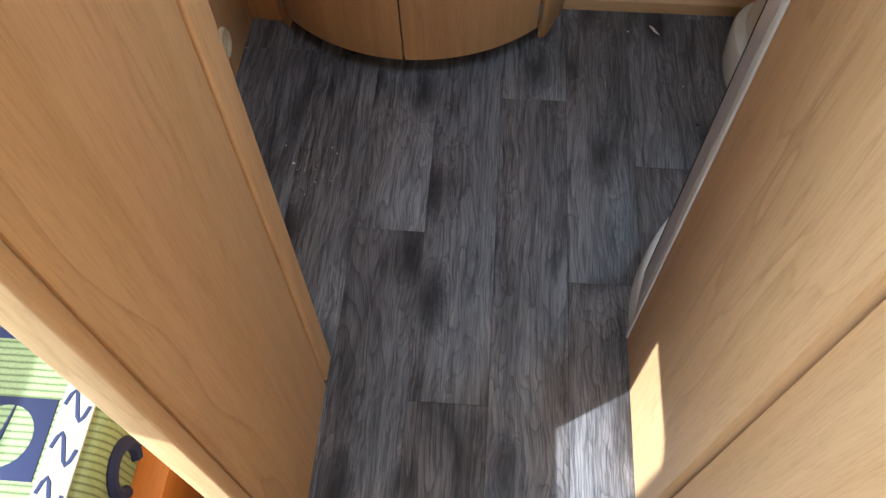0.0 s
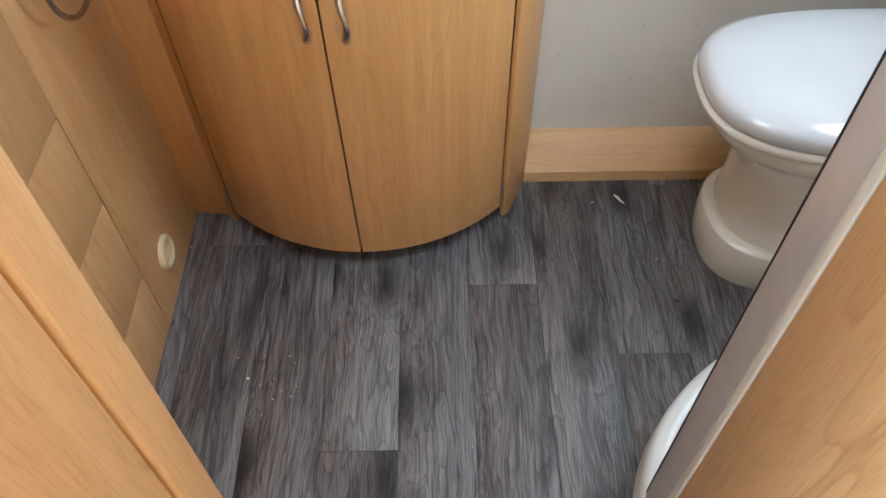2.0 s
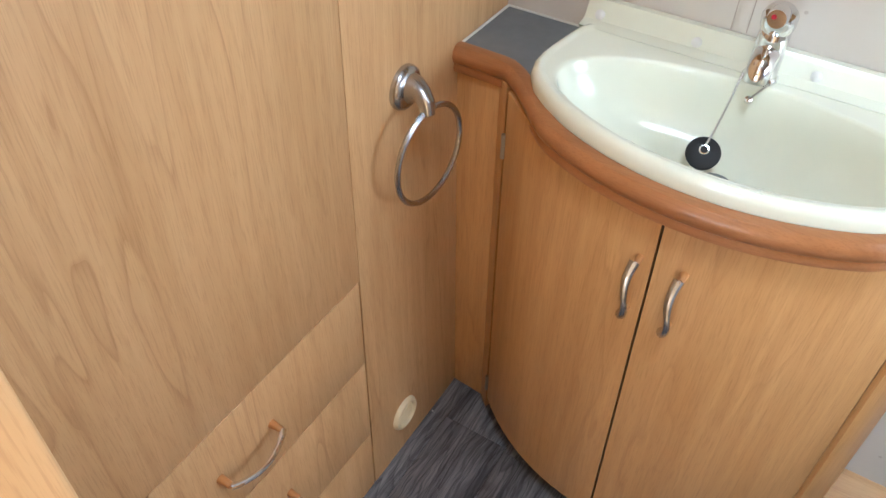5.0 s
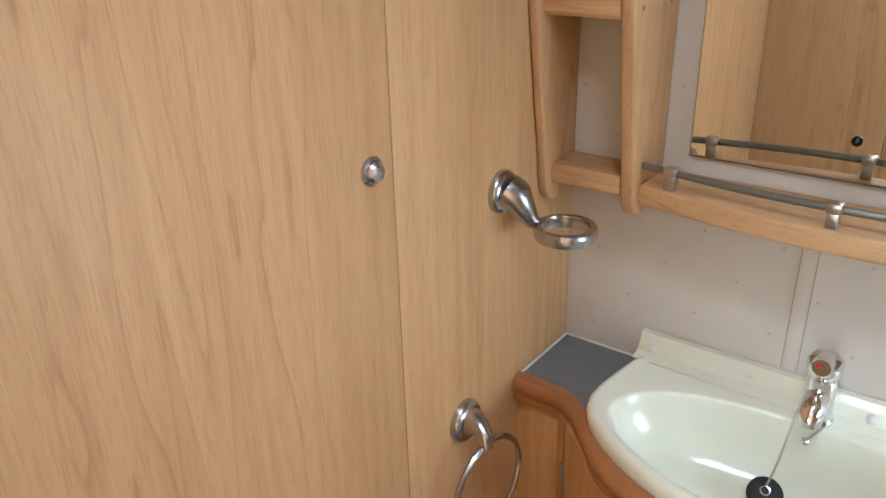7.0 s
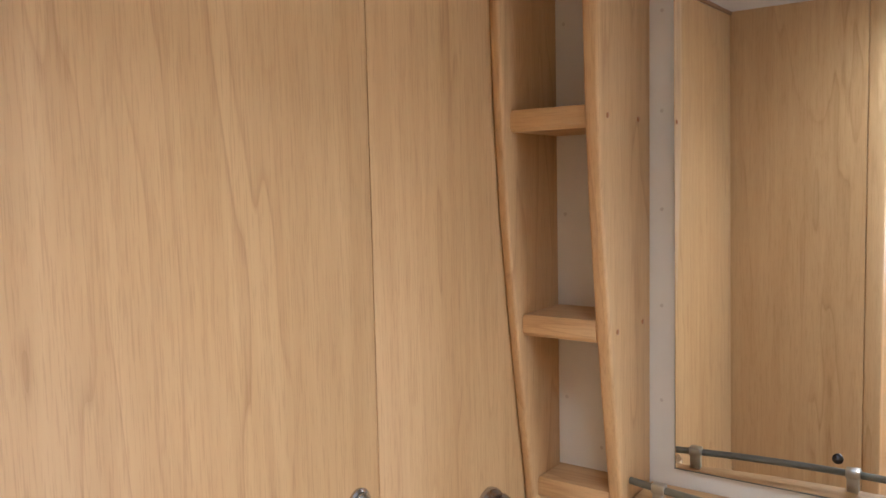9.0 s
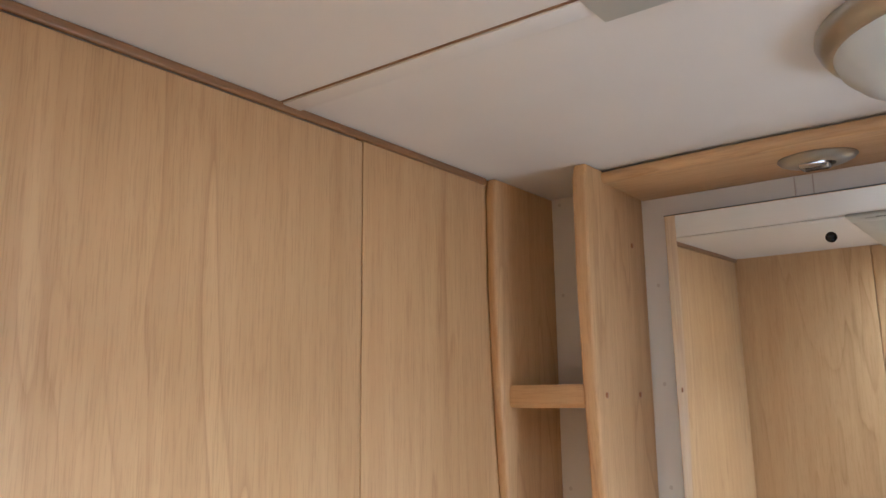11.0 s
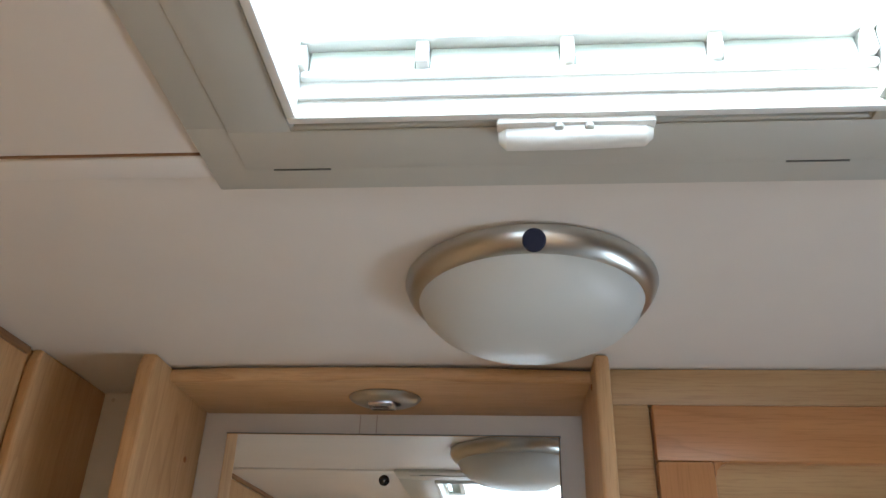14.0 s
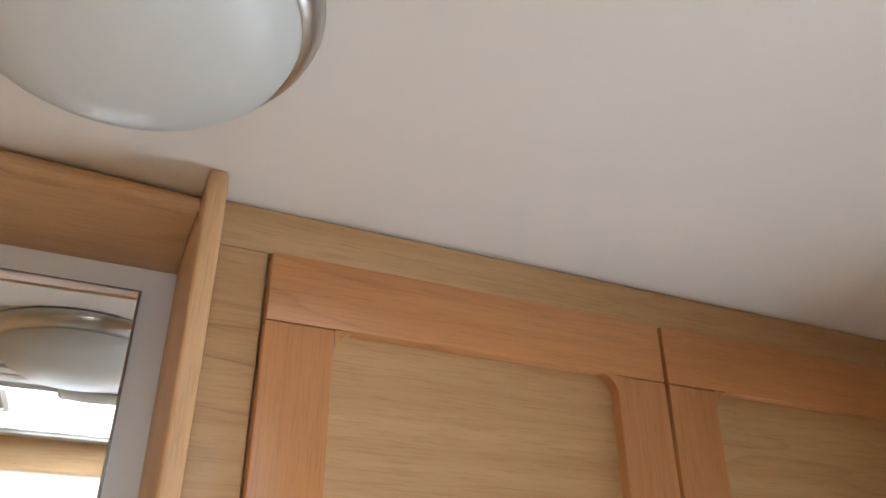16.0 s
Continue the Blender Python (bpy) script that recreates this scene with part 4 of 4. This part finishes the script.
part("pull_bar", join(tube([(0.111, 0.976, 1.934), (0.116, 0.976, 1.934), (0.157, 0.974, 1.933), (0.200, 0.974, 1.934), (0.205, 0.974, 1.934)], [0.004, 0.0085, 0.009, 0.0085, 0.004], 14),
                      box(0.110, 0.206, 0.962, 0.974, 1.934, 1.9405, 0.002)), PLASTIC, rl, "white blind pull bar")
for x in (0.148, 0.166):
    part("catch_pin", lathe([(0.003, 0), (0.003, 0.006), (0.002, 0.007)], facing((x, 0.9655, 1.938), (0, 0, -1)), 10), FRAME, rl)


def round_ring(x0, x1, y0, y1, w, r, z0, z1):
    """A flat ring with rounded corners on its free side."""
    def outline(o):
        xo = x0 + 0.004 if o else x0
        pts = [(xo, y0 + o), (x1 - r, y0 + o)] + [(x1 - r + (r - o) * math.sin(radians(a)), y0 + r - (r - o) * math.cos(radians(a))) for a in (30, 60, 90)]
        return pts + [(x1 - r + (r - o) * math.cos(radians(a)), y1 - r + (r - o) * math.sin(radians(a))) for a in (0, 30, 60)] + [(x1 - r, y1 - o), (xo, y1 - o)]
    return loft([[(*p, z) for p in outline(o)] for o, z in ((0.0, z0), (0.0, z1), (w, z1), (w, z0), (0.0, z0))], False, False)


lv = part("catch", round_ring(CX0, CX1, CY0, CY1, 0.010, 0.022, 1.961, 1.970), PLASTIC, rl, "white rounded window catch", 50)
part("mesh", round_ring(CX0 + 0.0015, CX1 - 0.0104, CY0 + 0.0104, CY1 - 0.0104, 0.018, 0.0185, 1.964, 1.968), VENTGREY, lv, "grey ribbed insert")
for x0, x1, y in ((-0.045, -0.005, 1.0195), (0.300, 0.340, 1.0195)):
    part("slot", box(x0, x1, y, y + 0.0012, 1.9425, 1.9436, 0), STEEL, rl)

# ---- toilet ----
TX, TY = 0.985, 1.298


def bullet(nose, half, z, n=40, xr=XR - 0.004, cx=TX - 0.06, shift=0.0):
    pts = []
    for i in range(n + 1):
        a = math.pi / 2 + math.pi * i / n
        ca, sa = math.cos(a), math.sin(a)
        e = 2 / 2.7
        pts.append((cx - (cx - nose) * abs(ca) ** e, TY + shift + half * math.copysign(abs(sa) ** e, sa), z))
    return pts + [(xr, TY + shift - half, z), (xr, TY + shift + half, z)]


wc = thing("toilet", (TX, TY, 0), "white plastic cassette toilet with its lid closed", "toilet")
part("pedestal", loft([bullet(n_, h_, z) for n_, h_, z in (
    (0.706, 0.142, 0.0), (0.703, 0.145, 0.010), (0.699, 0.149, 0.060), (0.698, 0.150, 0.096), (0.701, 0.149, 0.106), (0.707, 0.145, 0.111), (0.716, 0.138, 0.113), (0.721, 0.135, 0.118),
    (0.727, 0.132, 0.19), (0.722, 0.135, 0.26), (0.708, 0.142, 0.305), (0.684, 0.154, 0.338), (0.656, 0.168, 0.364), (0.634, 0.179, 0.378), (0.624, 0.184, 0.395), (0.622, 0.184, 0.408), (0.627, 0.181, 0.413))]), LAV, wc, angle=32)
part("seat", loft([bullet(n_, h_, z) for n_, h_, z in ((0.612, 0.184, 0.413), (0.604, 0.190, 0.418), (0.602, 0.191, 0.428), (0.607, 0.187, 0.434))]), LAV, wc, "white toilet seat", 50)
part("lid", loft([bullet(n_, h_, z) for n_, h_, z in ((0.612, 0.182, 0.4345), (0.607, 0.187, 0.438), (0.606, 0.188, 0.452), (0.611, 0.183, 0.462), (0.626, 0.170, 0.469), (0.68, 0.13, 0.4735), (0.80, 0.06, 0.475))]), LID, wc, "glossy white closed lid", 60)

# ---- shower tray ----


def tray_outline(off):
    cx, cy, a, b = 1.146, 0.638, 0.684 - off, 0.452 - off
    pts = []
    for i in range(31):
        t = math.pi / 2 + math.pi / 2 * i / 30
        e = 2 / 2.15
        pts.append((cx + a * math.copysign(abs(math.cos(t)) ** e, math.cos(t)), cy + b * abs(math.sin(t)) ** e))
    return pts + [(0.502 + off * 0.6, 0.342 + off), (1.146 - off * 0.3, 0.342 + off)]


tray = thing("shower_tray", (0.85, 0.75, 0), "white moulded shower tray with a curved rim", "shower tray")
part("pan", loft([[(*p, z) for p in tray_outline(o)] for o, z in ((0.0, 0.0), (0.002, 0.05), (0.006, 0.078), (0.014, 0.084), (0.036, 0.084), (0.045, 0.078), (0.056, 0.050), (0.066, 0.042), (0.09, 0.040))]), TRAY, tray, angle=50)

bead = tray_outline(0.047)[:31]
part("inner_bead", tube([(x, y, 0.0775) for x, y in bead], 0.0025, 6), FRAME, tray, "grey seal line inside the rim")
for k in (4, 5, 6, 16, 17, 25):
    x, y = tray_outline(0.062)[k]
    part("grime_spot", lathe([(0.0016, 0), (0.0012, 0.0008)], Matrix.Translation((x, y, 0.0445)), 8), BLACK, tray)

# ---- living area seen past the partition ----
sofa = thing("sofa", (-0.6, -0.3, 0), "bench sofa, green and navy cushion on an orange wood base", "sofa")
part("base", box(-0.995, -0.200, -1.2, 0.498, 0.0, 0.330, 0.003), BASE, sofa, "orange wood-grain sofa base")
cush = part("seat_cushion", box(-0.990, -0.232, -1.2, 0.496, 0.331, 0.462, 0.030, 5), CLOTH, sofa, "green woven seat cushion")
part("band", box(-0.292, -0.252, -1.16, 0.46, 0.4605, 0.4640, 0.001), LIGHTCLOTH, cush, "cream printed band")
for i in range(22):
    y = -0.62 + i * 0.05
    part("scroll", tube([(-0.287 + 0.030 * k / 8, y + 0.018 * math.sin(2 * math.pi * k / 8), 0.4642) for k in range(9)], 0.0028, 6, flat=0.3), NAVY, cush)
for yy in (0.240, -0.06, -0.36):
    part("square_motif", box(-0.410, -0.296, yy - 0.048, yy + 0.046, 0.4605, 0.4630, 0.0008), NAVY, cush, "navy square motif")
    part("disc_motif", lathe([(0.037, 0), (0.036, 0.001), (0.002, 0.0015)], Matrix.Translation((-0.348, yy, 0.4622)), 26), CLOTH, cush)
    part("slit_motif", tube([(-0.352, yy - 0.036, 0.4637), (-0.348, yy, 0.4640), (-0.343, yy + 0.036, 0.4637)], [0.001, 0.0028, 0.001], 6, flat=0.4), NAVY, cush)
for yy in (0.385, 0.085):
    part("frame_motif", join(box(-0.400, -0.284, yy - 0.028, yy - 0.014, 0.4605, 0.4630, 0.0008), box(-0.400, -0.378, yy - 0.013, yy + 0.060, 0.4605, 0.4630, 0.0008),
                             box(-0.377, -0.300, yy + 0.050, yy + 0.060, 0.4605, 0.4630, 0.0008)), NAVY, cush, "navy angular motif")
for i in range(9):
    y = -0.40 + i * 0.09
    part("side_scroll", tube([(-0.2305, y + 0.030 * math.cos(a), 0.392 + 0.034 * math.sin(a)) for a in (math.pi * k / 8 for k in range(-2, 11))], 0.009, 8), NAVY, cush)
ward = thing("tall_cupboard", (0.8, -0.2, 0), "tall plain oak-foil cupboard beside the doorway", "cupboard")
part("side_panel", box(0.474, 0.90, -0.95, 0.298, 0.0, H - 0.002, 0.002), WOOD, ward)

front_lock = thing("overhead_locker", (0.1, YF, 1.58), "long pale overhead locker above the end window", "overhead locker")
part("carcass", box(-0.985, 1.135, YF + 0.001, -1.76, 1.60, H - 0.002, 0.002), WOOD_X, front_lock)
for i in range(4):
    x0 = -0.975 + i * 0.5265
    d = part("door", box(x0, x0 + 0.520, -1.7595, -1.744, 1.625, 1.905, 0.003), PALE_X, front_lock, "pale locker door")
    part("handle", tube([(x0 + 0.20, -1.742, 1.66), (x0 + 0.22, -1.728, 1.66), (x0 + 0.30, -1.728, 1.66), (x0 + 0.32, -1.742, 1.66)], 0.005, 8), NICKEL, d)

# ---- crumbs on the floor ----
for x, y, s in ((-0.251, 1.024, 0.003), (-0.226, 0.977, 0.006), (-0.2, 0.962, 0.0025), (-0.173, 0.933, 0.003), (-0.151, 1.025, 0.0025), (-0.138, 1.01, 0.002), (-0.395, 1.304, 0.0035), (-0.329, 0.996, 0.002), (0.496, 1.415, 0.004),
                (0.109, 1.274, 0.0025), (-0.159, 0.95, 0.002), (-0.14, 0.938, 0.002), (-0.216, 0.961, 0.002), (0.438, 1.247, 0.002), (0.612, 1.25, 0.003), (-0.13, 0.959, 0.002), (-0.176, 0.977, 0.002), (-0.179, 0.965, 0.002),
                (-0.19, 0.90, 0.002), (0.20, 0.83, 0.002)):
    bm = bmesh.new()
    bmesh.ops.create_icosphere(bm, subdivisions=1, radius=s * 0.55, matrix=Matrix.Translation((x, y, 0.002 + s * 0.3)) @ Matrix.Diagonal((1.2, 0.9, 0.55, 1)))
    solid("crumb", bm, CRUMB, "tiny pale crumb on the grey floor", "crumb", group="crumbs on the floor")
sliver = solid("paint_sliver", tube([(0.549, 1.437, 0.003), (0.556, 1.428, 0.004), (0.560, 1.420, 0.003), (0.569, 1.410, 0.003)], [0.0015, 0.003, 0.0025, 0.001], 6), CRUMB,
               "thin white sliver of debris on the grey floor", "debris")
bm = bmesh.new()
bmesh.ops.create_icosphere(bm, subdivisions=1, radius=0.004, matrix=Matrix.Translation((0.634, 1.140, 0.002)) @ Matrix.Diagonal((1, 1, 0.4, 1)))
solid("dark_speck", bm, BLACK, "tiny dark speck on the grey floor", "speck")

# ---- floor planks ----
floor = solid("floor", box(XW, XR, YF, YB + 0.03, -0.03, -0.0012, 0), GROUT, "dark grey oak-effect vinyl plank floor", kind="structure")
PW, PX0, PL = 0.1427, -0.0780, 0.92
ends = {-3: 0.80, -2: 1.31, -1: 1.30, 0: 0.828, 1: 0.475, 2: 1.192, 3: 0.733, 4: 1.02, 5: 0.55, 6: 0.9, 7: 1.25, 8: 0.7}
for k in range(-7, 9):
    x0, x1 = max(PX0 + k * PW, XW), min(PX0 + (k + 1) * PW, XR)
    if x1 - x0 < 0.01:
        continue
    cut = ends.get(k, 0.3 + 0.23 * (k % 4))
    ys = sorted({YF, YB, *[c for c in (cut + PL * j for j in range(-5, 3)) if YF + 0.03 < c < YB - 0.03]})
    for a, b in zip(ys, ys[1:]):
        g = 0.0004
        lo, hi = (x0 + g, a + g), (x1 - g, b - g)
        bm = loft([[(lo[0], lo[1], -0.0012), (hi[0], lo[1], -0.0012), (hi[0], hi[1], -0.0012), (lo[0], hi[1], -0.0012)],
                   [(lo[0], lo[1], -0.0004), (hi[0], lo[1], -0.0004), (hi[0], hi[1], -0.0004), (lo[0], hi[1], -0.0004)],
                   [(lo[0] + 0.0006, lo[1] + 0.0006, 0), (hi[0] - 0.0006, lo[1] + 0.0006, 0), (hi[0] - 0.0006, hi[1] - 0.0006, 0), (lo[0] + 0.0006, hi[1] - 0.0006, 0)]], False, True)
        part("plank", bm, VINYL, floor)
